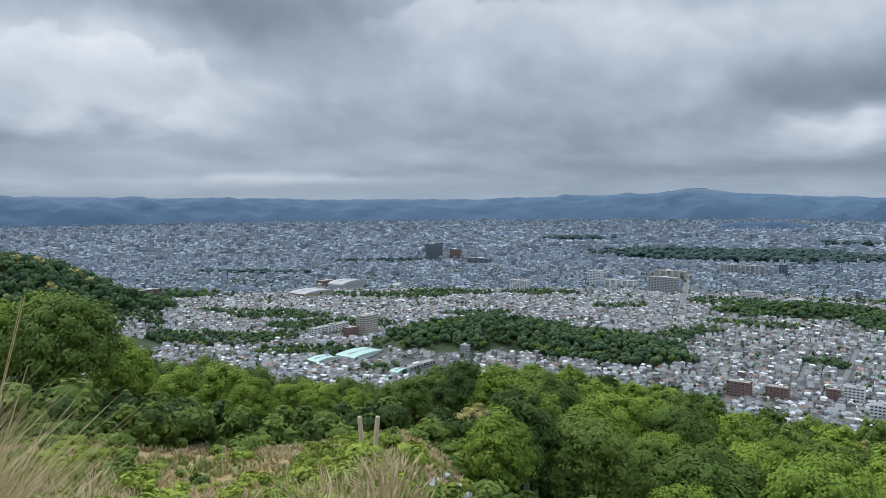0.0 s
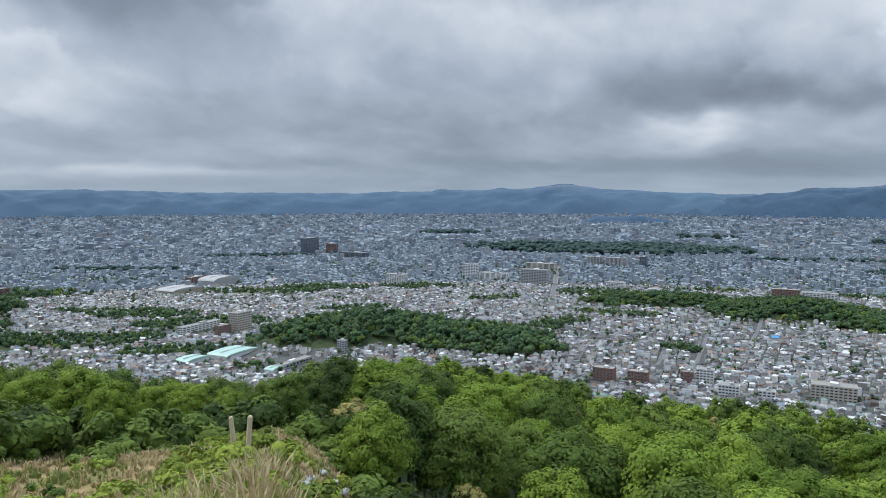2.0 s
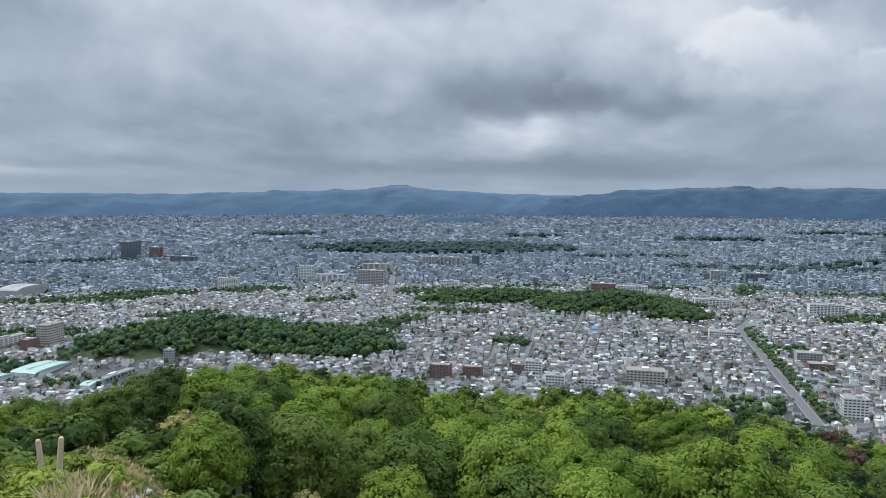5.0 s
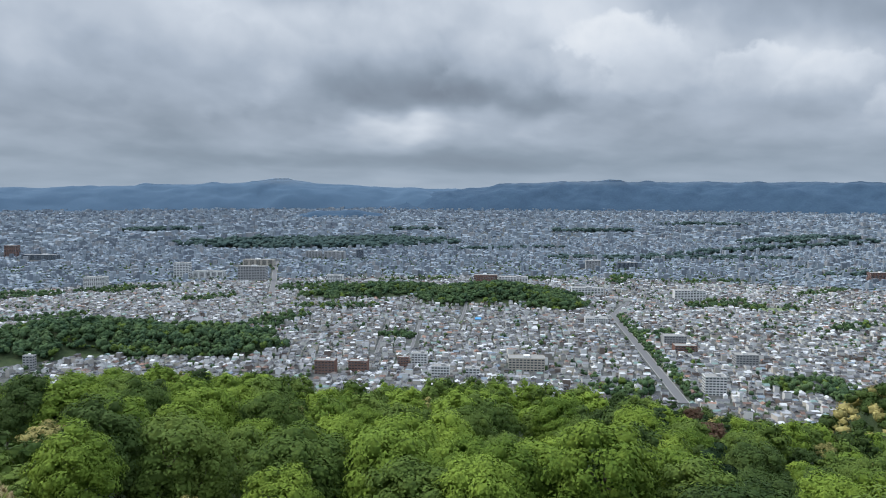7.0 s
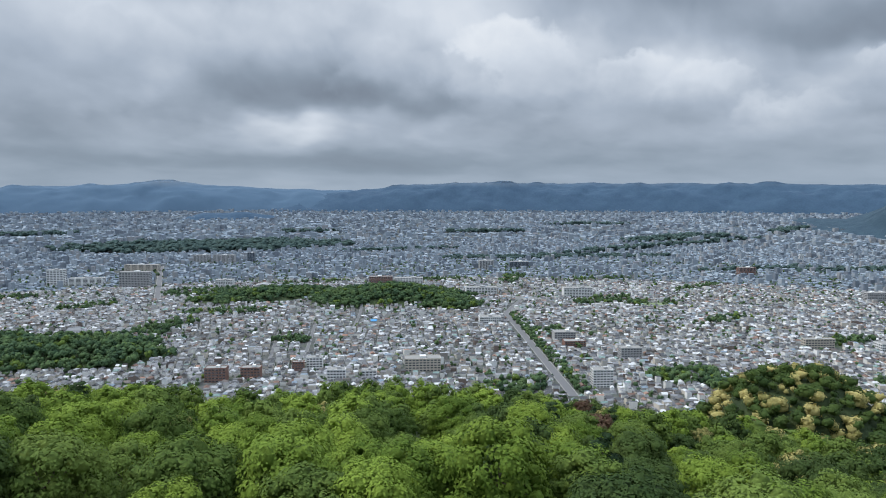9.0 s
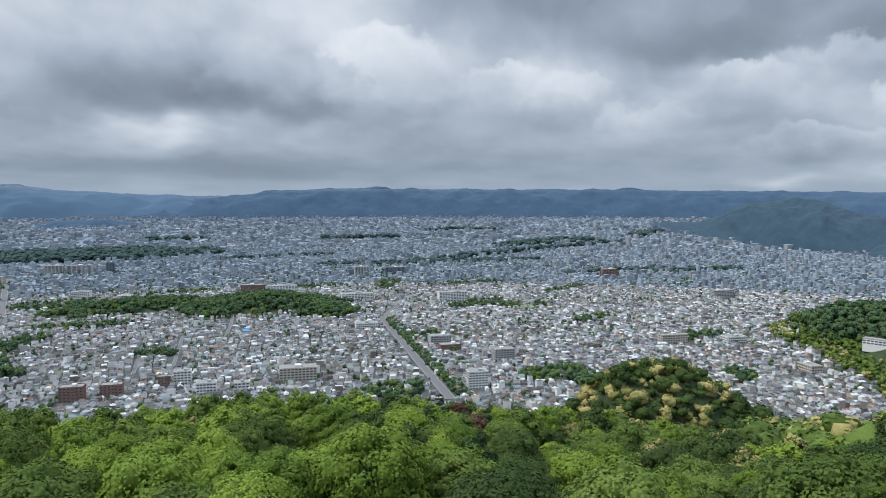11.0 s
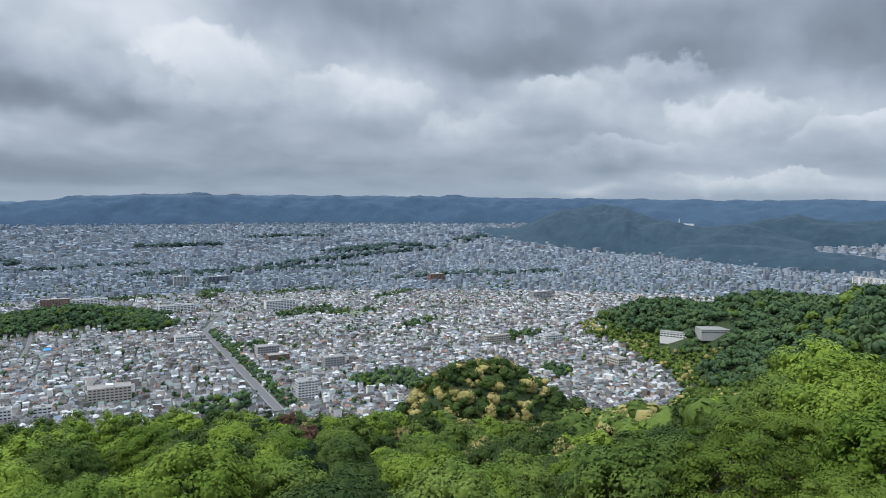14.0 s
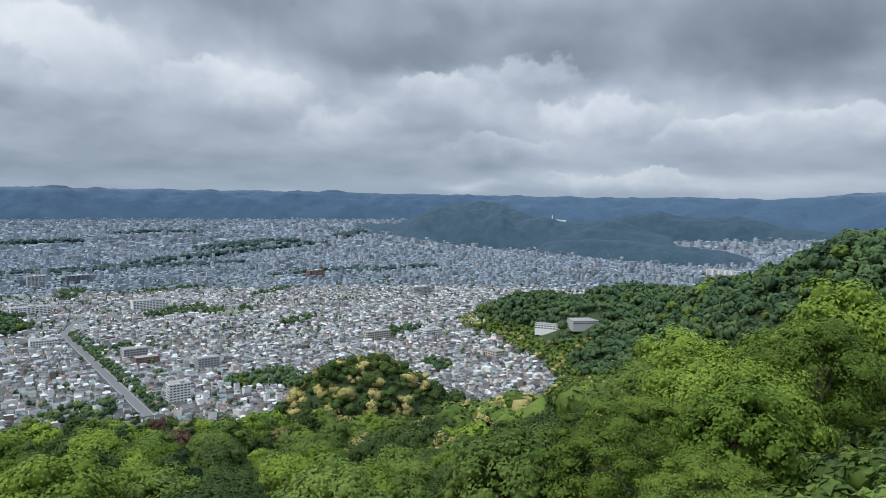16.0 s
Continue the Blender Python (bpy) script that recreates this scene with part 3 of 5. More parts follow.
SMALL_GREENS = [
    (19, 1560, 90, 40, 60), (24, 1700, 110, 35, 120), (14, 1900, 80, 26, 90), (30, 2180, 120, 24, 110), (70, 1500, 50, 24, 120), (62, 1650, 60, 20, 100),
    (52, 2250, 130, 26, 110), (3, 1750, 90, 30, 80), (-25, 1650, 110, 50, 100), (40, 2200, 90, 22, 127), (60, 2150, 110, 22, 95), (48.5, 1420, 40, 18, 127), (-11, 1350, 90, 34, 90), (73, 1200, 40, 20, 60),
]
WOODS = [
    (22.5, 3620, 640, 300, 116), (10.5, 5000, 260, 110, 110), (49, 2950, 500, 55, 127), (58.5, 4150, 420, 90, 95),
    (66, 5200, 380, 60, 80), (37, 3300, 300, 30, 110), (56.8, 3530, 900, 20, 93), (64, 2700, 260, 22, 118), (30, 4700, 200, 40, 110), (44, 4600, 300, 50, 120),
    (52, 5600, 300, 60, 130), (-5, 3300, 260, 30, 90), (-15, 2900, 240, 36, 100), (70, 2800, 200, 24, 120),
]
GREENS = PARKS + SMALL_GREENS + WOODS
# wide streets: two plan points each (azimuth, elevation) and a width
STREETS = [((46.6, -8.9), (45.4, -9.9), 11), ((45.4, -9.9), (50.9, -16.2), 12), ((18.5, -8.3), (18.9, -5.8), 13),
           ((26.6, -13.2), (27.6, -10.6), 5), ((29.4, -12.9), (30.2, -10.6), 5), ((33.2, -11.0), (34.0, -9.4), 5)]


def green_at(x, y):
    out = np.zeros(len(x), bool)
    for a, d, ln, wd, head in GREENS:
        cx, cy = d * math.sin(radians(a)), d * math.cos(radians(a))
        ux, uy = math.sin(radians(head)), math.cos(radians(head))
        u, v = ((x - cx) * ux + (y - cy) * uy) / ln, ((x - cx) * uy - (y - cy) * ux) / wd
        out |= u ** 2 + v ** 2 < 1 + 0.3 * np.sin(x / 23) * np.sin(y / 31)
    return out


def green_near(x, y, one):
    a, d, ln, wd, head = one
    cx, cy = d * math.sin(radians(a)), d * math.cos(radians(a))
    ux, uy = math.sin(radians(head)), math.cos(radians(head))
    u, v = ((x - cx) * ux + (y - cy) * uy) / ln, ((x - cx) * uy - (y - cy) * ux) / wd
    return u ** 2 + v ** 2 < 1 + 0.3 * np.sin(x / 23) * np.sin(y / 31)


def street_at(x, y, margin=7.0):
    out = np.zeros(len(x), bool)
    for p, q, w in STREETS:
        a, b = np.array(on_plain(*p)), np.array(on_plain(*q))
        ab = b - a
        t = np.clip(((x - a[0]) * ab[0] + (y - a[1]) * ab[1]) / (ab @ ab), 0, 1)
        out |= np.hypot(x - a[0] - t * ab[0], y - a[1] - t * ab[1]) < w / 2 + margin
    return out


BOOKED = []        # plan discs taken by the larger buildings: true x, y, radius


def free_of_landmarks(x, y):
    ok = np.ones(len(x), bool)
    for bx, by, br in BOOKED:
        ok &= np.hypot(x - bx, y - by) > br
    return ok


def lots(d0, d1, pitch_u, pitch_v, lane, every):
    """House lots on the street grid between two true distances."""
    n = int(d1 / pitch_u) + 2
    m = int(d1 / pitch_v) + 2
    U, V = np.meshgrid(np.arange(-n, n), np.arange(-m, m), indexing="ij")
    U, V = U.ravel(), V.ravel()
    u = U * pitch_u + (U // every) * lane + rng.normal(0, pitch_u * 0.16, len(U))
    v = V * pitch_v + (V // 2) * lane * 0.8 + rng.normal(0, pitch_v * 0.14, len(V))
    # old lanes wander off the grid
    u, v = u + 26 * np.sin(v / 170 + 0.6) + 12 * np.sin(v / 61), v + 22 * np.sin(u / 150) + 11 * np.sin(u / 57 + 1)
    x, y = u * GX.x + v * GY.x, u * GX.y + v * GY.y
    d, az = np.hypot(x, y), np.degrees(np.arctan2(x, y))
    keep = (d > d0) & (d < d1) & (az > -34) & (az < 107)
    x, y = x[keep], y[keep]
    keep = (~green_at(x, y) | ((np.hypot(x, y) < 2300) & (rng.random(len(x)) < 0.3))) & ~street_at(x, y) & free_of_landmarks(x, y)
    x, y = x[keep], y[keep]
    r = drawn(np.hypot(x, y))
    s = r / np.hypot(x, y)
    bx, by = x * s, y * s
    keep = (wooded(bx, by) < 0.33) & ~((np.hypot(x, y) < 1500) & on_hillside(bx, by))
    bx, by, s, x, y = bx[keep], by[keep], s[keep], x[keep], y[keep]
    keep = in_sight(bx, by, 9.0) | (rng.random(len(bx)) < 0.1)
    # gardens and gaps
    keep &= rng.random(len(x)) < 0.93 - 0.3 * (rumple(x, y, 240.0, 3.0) > 0.4)
    return bx[keep], by[keep], s[keep]


def boxes(bx, by, s, length, width, height, roof, turn):
    """Buildings as arrays: walls with eaves and a gable, hip or flat roof. Returns verts, wall quads, roof quads, roof tris."""
    n = len(bx)
    z = land(bx, by) - 1.0
    c, sn = np.cos(turn), np.sin(turn)
    L, W, H = length * s / 2, width * s / 2, height * s
    peak = H + np.where(roof > 0, np.minimum(L, W) * 0.62, 0.0)
    over = np.where(roof > 0, 1.08, 1.0)

    def pts(fu, fv, h):
        u, v = L * fu, W * fv
        return np.stack([bx + u * c - v * sn, by + u * sn + v * c, z + h], -1)
    rows = [pts(-1, -1, 0), pts(1, -1, 0), pts(1, 1, 0), pts(-1, 1, 0), pts(-1, -1, H), pts(1, -1, H), pts(1, 1, H), pts(-1, 1, H)]
    hip = np.where(roof == 2, 0.45, 1.0)
    rows += [pts(-over, -over, H * 0.99), pts(over, -over, H * 0.99), pts(over, over, H * 0.99), pts(-over, over, H * 0.99),
             pts(-over * hip, 0 * L, peak), pts(over * hip, 0 * L, peak)]
    verts = np.stack(rows, 1).reshape(-1, 3)
    o = np.arange(n)[:, None] * 14
    wall = np.concatenate([o + np.array(q) for q in ((0, 1, 5, 4), (1, 2, 6, 5), (2, 3, 7, 6), (3, 0, 4, 7))])
    f, p = o[roof == 0], o[roof > 0]
    rq = np.concatenate([f + np.array((4, 5, 6, 7))] + [p + np.array(q) for q in ((8, 9, 13, 12), (10, 11, 12, 13))])
    rt = np.concatenate([p + np.array(q) for q in ((9, 10, 13), (11, 8, 12))])
    return verts, wall, rq, rt


def town(name, label, lot, size, tall, flat_share, mats, tall_to=24.0):
    bx, by, s = lot
    n = len(bx)
    length = size * rng.uniform(0.7, 1.12, n)
    width = size * rng.uniform(0.55, 0.9, n)
    height = rng.choice([3.6, 5.8, 6.4, 8.8], n, p=[0.12, 0.42, 0.34, 0.12]) * rng.uniform(0.92, 1.1, n)
    big = rng.random(n) < tall
    height = np.where(big, rng.uniform(9, tall_to, n), height)
    length = np.where(big, length * 1.25, length)
    roof = np.where(big | (rng.random(n) < flat_share), 0, rng.choice([1, 1, 2], n))
    turn = radians(90 - GRID) + rng.choice([0, math.pi / 2], n) + rng.normal(0, 0.16, n)
    v, wq, rq, rt = boxes(bx, by, s, length, width, height, roof, turn)
    idx = np.concatenate([np.zeros(len(wq)), np.ones(len(rq) + len(rt))])
    ob = mesh_object(name, v, [np.concatenate([wq, rq]), rt] if len(rt) else [np.concatenate([wq, rq])], mats, None, idx)
    return tagged(ob, label, "houses", kind="stuff")


def house_prototypes():
    """Six two-storey houses: walls, a tiled roof with eaves, windows and a door."""
    out = []
    for k, (ln, wd, h, style) in enumerate(((9, 7, 5.8, 1), (8, 6.5, 6.2, 2), (10, 7, 5.6, 1), (7.5, 7, 6.4, 2), (9, 8, 8.6, 0), (8, 7, 6.0, 1))):
        root = new("house")
        bm = bmesh.new()
        box(bm, (-ln / 2, -wd / 2, -1.5), (ln / 2, wd / 2, h))
        part("wall", bm, MAT["wall"], root)
        bm = bmesh.new()
        if style == 0:
            box(bm, (-ln / 2 - 0.25, -wd / 2 - 0.25, h), (ln / 2 + 0.25, wd / 2 + 0.25, h + 0.7), 0.08)
        else:
            e, rise = 0.6, wd * 0.32
            low = [bm.verts.new((sx * (ln / 2 + e), sy * (wd / 2 + e), h - 0.05)) for sx, sy in ((-1, -1), (1, -1), (1, 1), (-1, 1))]
            rl = ln / 2 * (0.5 if style == 2 else 1.0) + (0 if style == 2 else e)
            top = [bm.verts.new((-rl, 0, h + rise)), bm.verts.new((rl, 0, h + rise))]
            for f in ((low[0], low[1], top[1], top[0]), (low[2], low[3], top[0], top[1]), (low[1], low[2], top[1]), (low[3], low[0], top[0]), low[::-1]):
                bm.faces.new(f)
        roof = part("roof", bm, MAT["roof"], root)
        bm = bmesh.new()
        if style == 0:
            box(bm, (-1.4, -1.2, h + 0.7), (1.4, 1.2, h + 2.6), 0.08)
            part("roof_house", bm, MAT["grey"], roof, "small grey roof house")
        else:
            box(bm, (-rl, -0.17, h + rise - 0.08), (rl, 0.17, h + rise + 0.22), 0.05)
            part("ridge", bm, MAT["temple"], roof, "grey ridge tiles")
        for sx, y, turn_z in ((-0.25, -wd / 2, 0), (0.25, -wd / 2, 0), (-0.25, wd / 2, 180), (0.25, wd / 2, 180)):
            for z in (0.9, 3.6):
                win = new("window", window_mesh(None))
                win.parent = root
                win.matrix_basis = pose(sx * ln, y, z, 0, 0, turn_z) @ Matrix.Diagonal((2.0, 1.6, 1.4, 1))
        out.append(tagged(root, ("flat-roofed grey house" if style == 0 else "two-storey house with a grey tiled roof") + " among packed houses", "house", "houses of the near town"))
    return out


# ---------------------------------------------------------------- larger buildings, each a thing of its own
# azimuth, elevation of the foot, width and height in metres, finish
BLOCKS = {}
BLOCKS["hotel"] = [
    (-26.4, -6.69, 93, 45, "beige")]
BLOCKS["office"] = [
    (-28.2, -6.47, 82, 24, "grey"), (-24.7, -6.79, 64, 21, "grey"), (-22.4, -6.99, 75, 20, "brick"), (-9.3, -6.84, 63, 22, "brick"), (-0.7, -4.77, 102, 73, "steel_blue"), (1, -4.83, 51, 48, "brick"), (2.7, -5.1, 142, 21, "steel_blue"), (17.6, -6.09, 113, 23, "beige"), (35.4, -7.71, 68, 27, "brick"), (37.6, -7.64, 84, 20, "white"), (23.4, -7.49, 49, 21, "white"), (21.8, -5.63, 60, 30, "grey"), (23.4, -5.68, 82, 30, "grey"), (25.4, -5.74, 28, 39, "steel_blue"), (43.8, -6.42, 50, 30, "grey"), (46.4, -6.4, 68, 26, "steel_blue"), (51, -8.48, 76, 24, "white"), (43.4, -8.48, 82, 21, "white"), (63.3, -6.42, 55, 26, "brick"), (71.8, -7.65, 39, 20, "grey"), (71.4, -7.78, 44, 23, "grey"), (94.8, -5.69, 129, 22, "white"), (72.5, -10.96, 41, 13, "white")]
BLOCKS["hall"] = [
    (-10.4, -7.43, 116, 17, "sand"), (-7.6, -6.96, 110, 27, "grey"), (-3.5, -7.01, 42, 15, "white"), (-9.7, -12.62, 48, 9, "mint"), (-6.7, -12.36, 76, 9, "mint"), (-3.6, -13.73, 28, 8, "mint"), (26.3, -7.94, 53, 22, "white")]
BLOCKS["apartment"] = [
    (-6.1, -10.62, 41, 41, "beige"), (-7.4, -10.85, 28, 21, "brick"), (6.1, -7.3, 62, 33, "white"), (1.7, -12.74, 16, 20, "grey"), (22.6, -14.52, 31, 21, "brick"), (25.2, -14.46, 29, 17, "brick"), (28.8, -14.2, 18, 16, "brick"), (30.1, -14.08, 25, 20, "white"), (38.7, -14.34, 56, 20, "beige"), (31.8, -14.97, 27, 17, "white"), (34.4, -14.88, 22, 12, "white"), (50.8, -12.34, 38, 11, "brick"), (50, -11.85, 40, 16, "grey"), (55.1, -13.04, 35, 19, "grey"), (66.9, -5.4, 15, 34, "white"), (79.1, -8.1, 20, 31, "beige"), (77.6, -12.67, 33, 13, "beige"), (44.1, -10.63, 45, 13, "white")]
BLOCKS["school"] = [
    (-9.1, -10.37, 103, 15, "white"), (-2.2, -13.37, 86, 7, "grey"), (68.1, -11.26, 49, 12, "beige"), (68.2, -11.28, 54, 17, "beige")]
BLOCKS["hospital"] = [
    (12, -6.78, 48, 46, "white"), (13.9, -6.91, 98, 22, "white"), (17.1, -7.2, 85, 44, "grey")]
BLOCKS["tower"] = [
    (53, -15.29, 29, 26, "white")]
BLOCK_LABEL = {
    "hotel": "large stepped beige hotel at the foot of a wooded hill", "office": "{} multi-storey office block with rows of windows",
    "hall": "broad low hall with a {} roof", "apartment": "{} apartment block with rows of windows", "school": "long low {} school building",
    "hospital": "large {} hospital block with rows of windows", "tower": "white apartment tower beside the tree-lined street",
}
FINISH = {"white": "white", "grey": "grey concrete", "beige": "beige tiled", "brick": "red-brown tiled", "steel_blue": "dark blue-grey", "sand": "sandy", "mint": "pale green"}
WINDOW_MESH = {}


def window_mesh(mat):
    """One window, a unit wide and high: frame and a pane set back in it."""
    if "window" not in WINDOW_MESH:
        bm = bmesh.new()
        outer = [bm.verts.new((x, -0.06, z)) for x, z in ((-0.5, 0), (0.5, 0), (0.5, 1), (-0.5, 1))]
        inner = [bm.verts.new((x, -0.06, z)) for x, z in ((-0.45, 0.07), (0.45, 0.07), (0.45, 0.93), (-0.45, 0.93))]
        back = [bm.verts.new((v.co.x, 0.0 - 0.012, v.co.z)) for v in inner]
        wall = [bm.verts.new((v.co.x, 0.05, v.co.z)) for v in outer]
        for k in range(4):
            m = (k + 1) % 4
            for quad in ((outer[k], outer[m], inner[m], inner[k]), (inner[k], inner[m], back[m], back[k]), (wall[k], wall[m], outer[m], outer[k])):
                bm.faces.new(quad).material_index = 1
        bm.faces.new(back)
        me = bpy.data.meshes.new("window")
        bm.to_mesh(me)
        bm.free()
        me.materials.append(MAT["glass"])
        me.materials.append(MAT["grey"])
        WINDOW_MESH["window"] = me
    return WINDOW_MESH["window"]


def block_building(kind, az, el, width, height, finish, rnd):
    """A flat-roofed block with parapet, roof house, slab edges and rows of windows on the two sides towards the hill."""
    x, y = on_plain(az, el)
    d = math.hypot(x, y)
    s = float(drawn(d)) / d
    depth = {"hall": width * 0.6, "school": 14, "tower": 18}.get(kind, min(width * 0.6, 26))
    # the long side lies along the street grid, whichever way shows it wider
    turn_z = 90 - GRID if abs(math.sin(radians(az - GRID))) > 0.6 else -GRID
    ground_z = float(land(x * s, y * s))
    root = new(kind if kind in ("hotel", "school", "hospital") else {"office": "office_block", "hall": "hall", "apartment": "apartment_block", "tower": "apartment_tower"}[kind])
    root.matrix_basis = pose(x * s, y * s, ground_z - 0.5, 0, 0, turn_z) @ Matrix.Diagonal((s, s, s, 1))
    w, dp, h = width / 2, depth / 2, height
    body = MAT["grey" if finish in ("mint",) else finish]
    bm = bmesh.new()
    if kind == "hall":
        box(bm, (-w, -dp, -2), (w, dp, h * 0.6))
        part("wall", bm, MAT["white"] if finish == "mint" else body, root)
        bm = bmesh.new()
        n = 9
        for k in range(n):
            a0, a1 = math.pi * k / n, math.pi * (k + 1) / n
            quad = [bm.verts.new((math.cos(a) * (w + 1), yy, h * 0.6 + math.sin(a) * h * 0.4)) for a, yy in ((a0, -dp - 1), (a1, -dp - 1), (a1, dp + 1), (a0, dp + 1))]
            bm.faces.new(quad)
        for yy in (-dp - 1, dp + 1):
            ring = [bm.verts.new((math.cos(math.pi * k / n) * (w + 1), yy, h * 0.6 + math.sin(math.pi * k / n) * h * 0.4)) for k in range(n + 1)]
            bm.faces.new(ring)
        part("roof", bm, MAT["mint"] if finish == "mint" else MAT["grey"], root)
        bm = bmesh.new()
        box(bm, (-w * 0.8, -0.8, h * 0.99), (w * 0.8, 0.8, h + 0.6))
        part("ridge_vent", bm, MAT["grey"], root)
    else:
        box(bm, (-w, -dp, -3), (w, dp, h))
        part("wall", bm, body, root)
        bm = bmesh.new()
        for lo, hi in (((-w - 0.2, -dp - 0.2, h), (w + 0.2, -dp + 0.3, h + 1)), ((-w - 0.2, dp - 0.3, h), (w + 0.2, dp + 0.2, h + 1)),
                       ((-w - 0.2, -dp + 0.3, h), (-w + 0.3, dp - 0.3, h + 1)), ((w - 0.3, -dp + 0.3, h), (w + 0.2, dp - 0.3, h + 1))):
            box(bm, lo, hi)
        part("parapet", bm, body, root)
        bm = bmesh.new()
        box(bm, (-w + 0.35, -dp + 0.35, h + 0.004), (w - 0.35, dp - 0.35, h + 0.25))
        flat_roof = part("roof", bm, MAT["paving"], root, "pale flat roof")
        bm = bmesh.new()
        k = rnd.uniform(-0.4, 0.2)
        box(bm, (w * k, -dp * 0.5, h + 0.25), (w * (k + 0.35), dp * 0.4, h + 3.4), 0.15)
        part("roof_house", bm, MAT["white" if finish != "white" else "grey"], flat_roof)
    floors = max(1, min(9, int(h / 3.6)))
    bays = max(3, min(10, int(width / 4.5)))
    near = d < 2300
    if kind != "hall":
        step = h / floors
        for fl in range(floors):
            for side, (half, across, count) in enumerate(((w, dp, bays), (dp, w, max(2, int(bays * depth / width))))):
                for b in range(count if near else max(2, count // 2)):
                    cnt = count if near else max(2, count // 2)
                    u = -half + 2 * half * (b + 0.5) / cnt
                    for sign in (-1, 1):
                        ang = (0 if sign < 0 else 180) if side == 0 else (90 if sign > 0 else -90)
                        px, py = (u, sign * across) if side == 0 else (sign * across, u)
                        # only faces turned to the hillside carry modelled windows
                        face = Matrix.Rotation(radians(turn_z), 3, "Z") @ Vector((0, sign, 0) if side == 0 else (sign, 0, 0))
                        if face.dot(Vector((x, y, 0))) > -0.25 * d:
                            continue
                        win = new("window", window_mesh(None))
                        win.parent = root
                        ww = 2 * half / cnt * 0.72
                        win.matrix_basis = pose(px, py, fl * step + step * 0.28, 0, 0, ang) @ Matrix.Diagonal((ww, 2.5, step * 0.5, 1))
    return tagged(root, BLOCK_LABEL[kind].format(FINISH[finish]), "building", "larger buildings of the city")


def make_blocks():
    rnd = random.Random(3)
    for kind, rows in BLOCKS.items():
        for az, el, width, height, finish in rows:
            x, y = on_plain(az, el)
            BOOKED.append((x, y, width * 0.62 + 6))
            block_building(kind, az, el, width, height, finish, rnd)


make_blocks()


def temple_hall():
    p = drop_to(12.96, -10.3, 2.0, 900)
    root = new("temple_hall")
    root.matrix_basis = pose(p.x, p.y, p.z, 0, 0, -GRID + 20)
    bm = bmesh.new()
    box(bm, (-15, -11, -3), (15, 11, 6))
    part("wall", bm, MAT["beige"], root)
    bm = bmesh.new()
    rings = []
    for f, z in ((1.0, 6.0), (0.82, 8.0), (0.62, 11.5), (0.5, 15.5)):
        rings.append([bm.verts.new((sx * 20 * f, sy * (16 * f if z < 12 else 0.8), z)) for sx, sy in ((-1, -1), (1, -1), (1, 1), (-1, 1))])
    for a, b in zip(rings, rings[1:]):
        for k in range(4):
            bm.faces.new((a[k], a[(k + 1) % 4], b[(k + 1) % 4], b[k]))
    bm.faces.new(rings[-1])
    bm.faces.new(rings[0][::-1])
    part("roof", bm, MAT["temple"], root, "sweeping grey tiled roof")
    bm = bmesh.new()
    box(bm, (-10.5, -0.7, 15.3), (10.5, 0.7, 16.6), 0.2)
    part("ridge", bm, MAT["temple"], root)
    tagged(root, "large temple hall with a sweeping grey tiled roof", "temple")
    BOOKED.append((p.x, p.y, 26))


def school_campus():
    for az, el, w, dp, h in ((82.3, -10.35, 66, 14, 9), (84.9, -9.75, 62, 34, 6)):
        p = drop_to(az, el, 0.5, 800)
        k = math.hypot(p.x, p.y) / 1275
        w, h = w * k, h * k
        root = new("school")
        root.matrix_basis = pose(p.x, p.y, p.z + 1, 0, 0, -98 if h > 7 else -66)
        bm = bmesh.new()
        box(bm, (-w / 2, -dp / 2, -12), (w / 2, dp / 2, h), 0.1)
        part("wall", bm, MAT["white" if h > 7 else "grey"], root)
        bm = bmesh.new()
        box(bm, (-w / 2 - 0.5, -dp / 2 - 0.5, h), (w / 2 + 0.5, dp / 2 + 0.5, h + 0.8), 0.1)
        part("roof", bm, MAT["paving"], root, "pale flat roof")
        for fl in range(max(1, int(h / 4))):
            for b in range(12):
                win = new("window", window_mesh(None))
                win.parent = root
                win.matrix_basis = pose(-w / 2 + w * (b + 0.5) / 12, -dp / 2, fl * 4 + 1.2, 0, 0, 0) @ Matrix.Diagonal((w / 12 * 0.75, 2.5, 2.2, 1))
        tagged(root, "long white school building amid hillside woods", "building")
        BOOKED.append((p.x, p.y, w * 0.5))
        BOOKED.append((p.x * 0.98, p.y * 0.98, w * 0.3))


def chimney_plant():
    k = 3900.0
    p = Vector((*(bearing(82.0) * k).xy, EYE_Z + k * math.tan(radians(-1.72))))
    root = new("incineration_plant")
    root.matrix_basis = pose(p.x, p.y, p.z - 2, 0, 0, -82) @ Matrix.Diagonal((0.6, 0.6, 0.42, 1))
    bm = bmesh.new()
    bmesh.ops.create_cone(bm, cap_ends=True, segments=12, radius1=5.0, radius2=4.0, depth=100, matrix=Matrix.Translation((0, 0, 14)))
    part("chimney", bm, MAT["white"], root, "tall white chimney")
    bm = bmesh.new()
    box(bm, (8, -14, -90), (120, 14, 4), 0.3)
    part("hall", bm, MAT["white"], root)
    bm = bmesh.new()
    box(bm, (12, -10, 4), (60, 10, 10), 0.3)
    part("upper_hall", bm, MAT["grey"], root)
    tagged(root, "white incineration plant with a tall chimney in the hills", "plant")


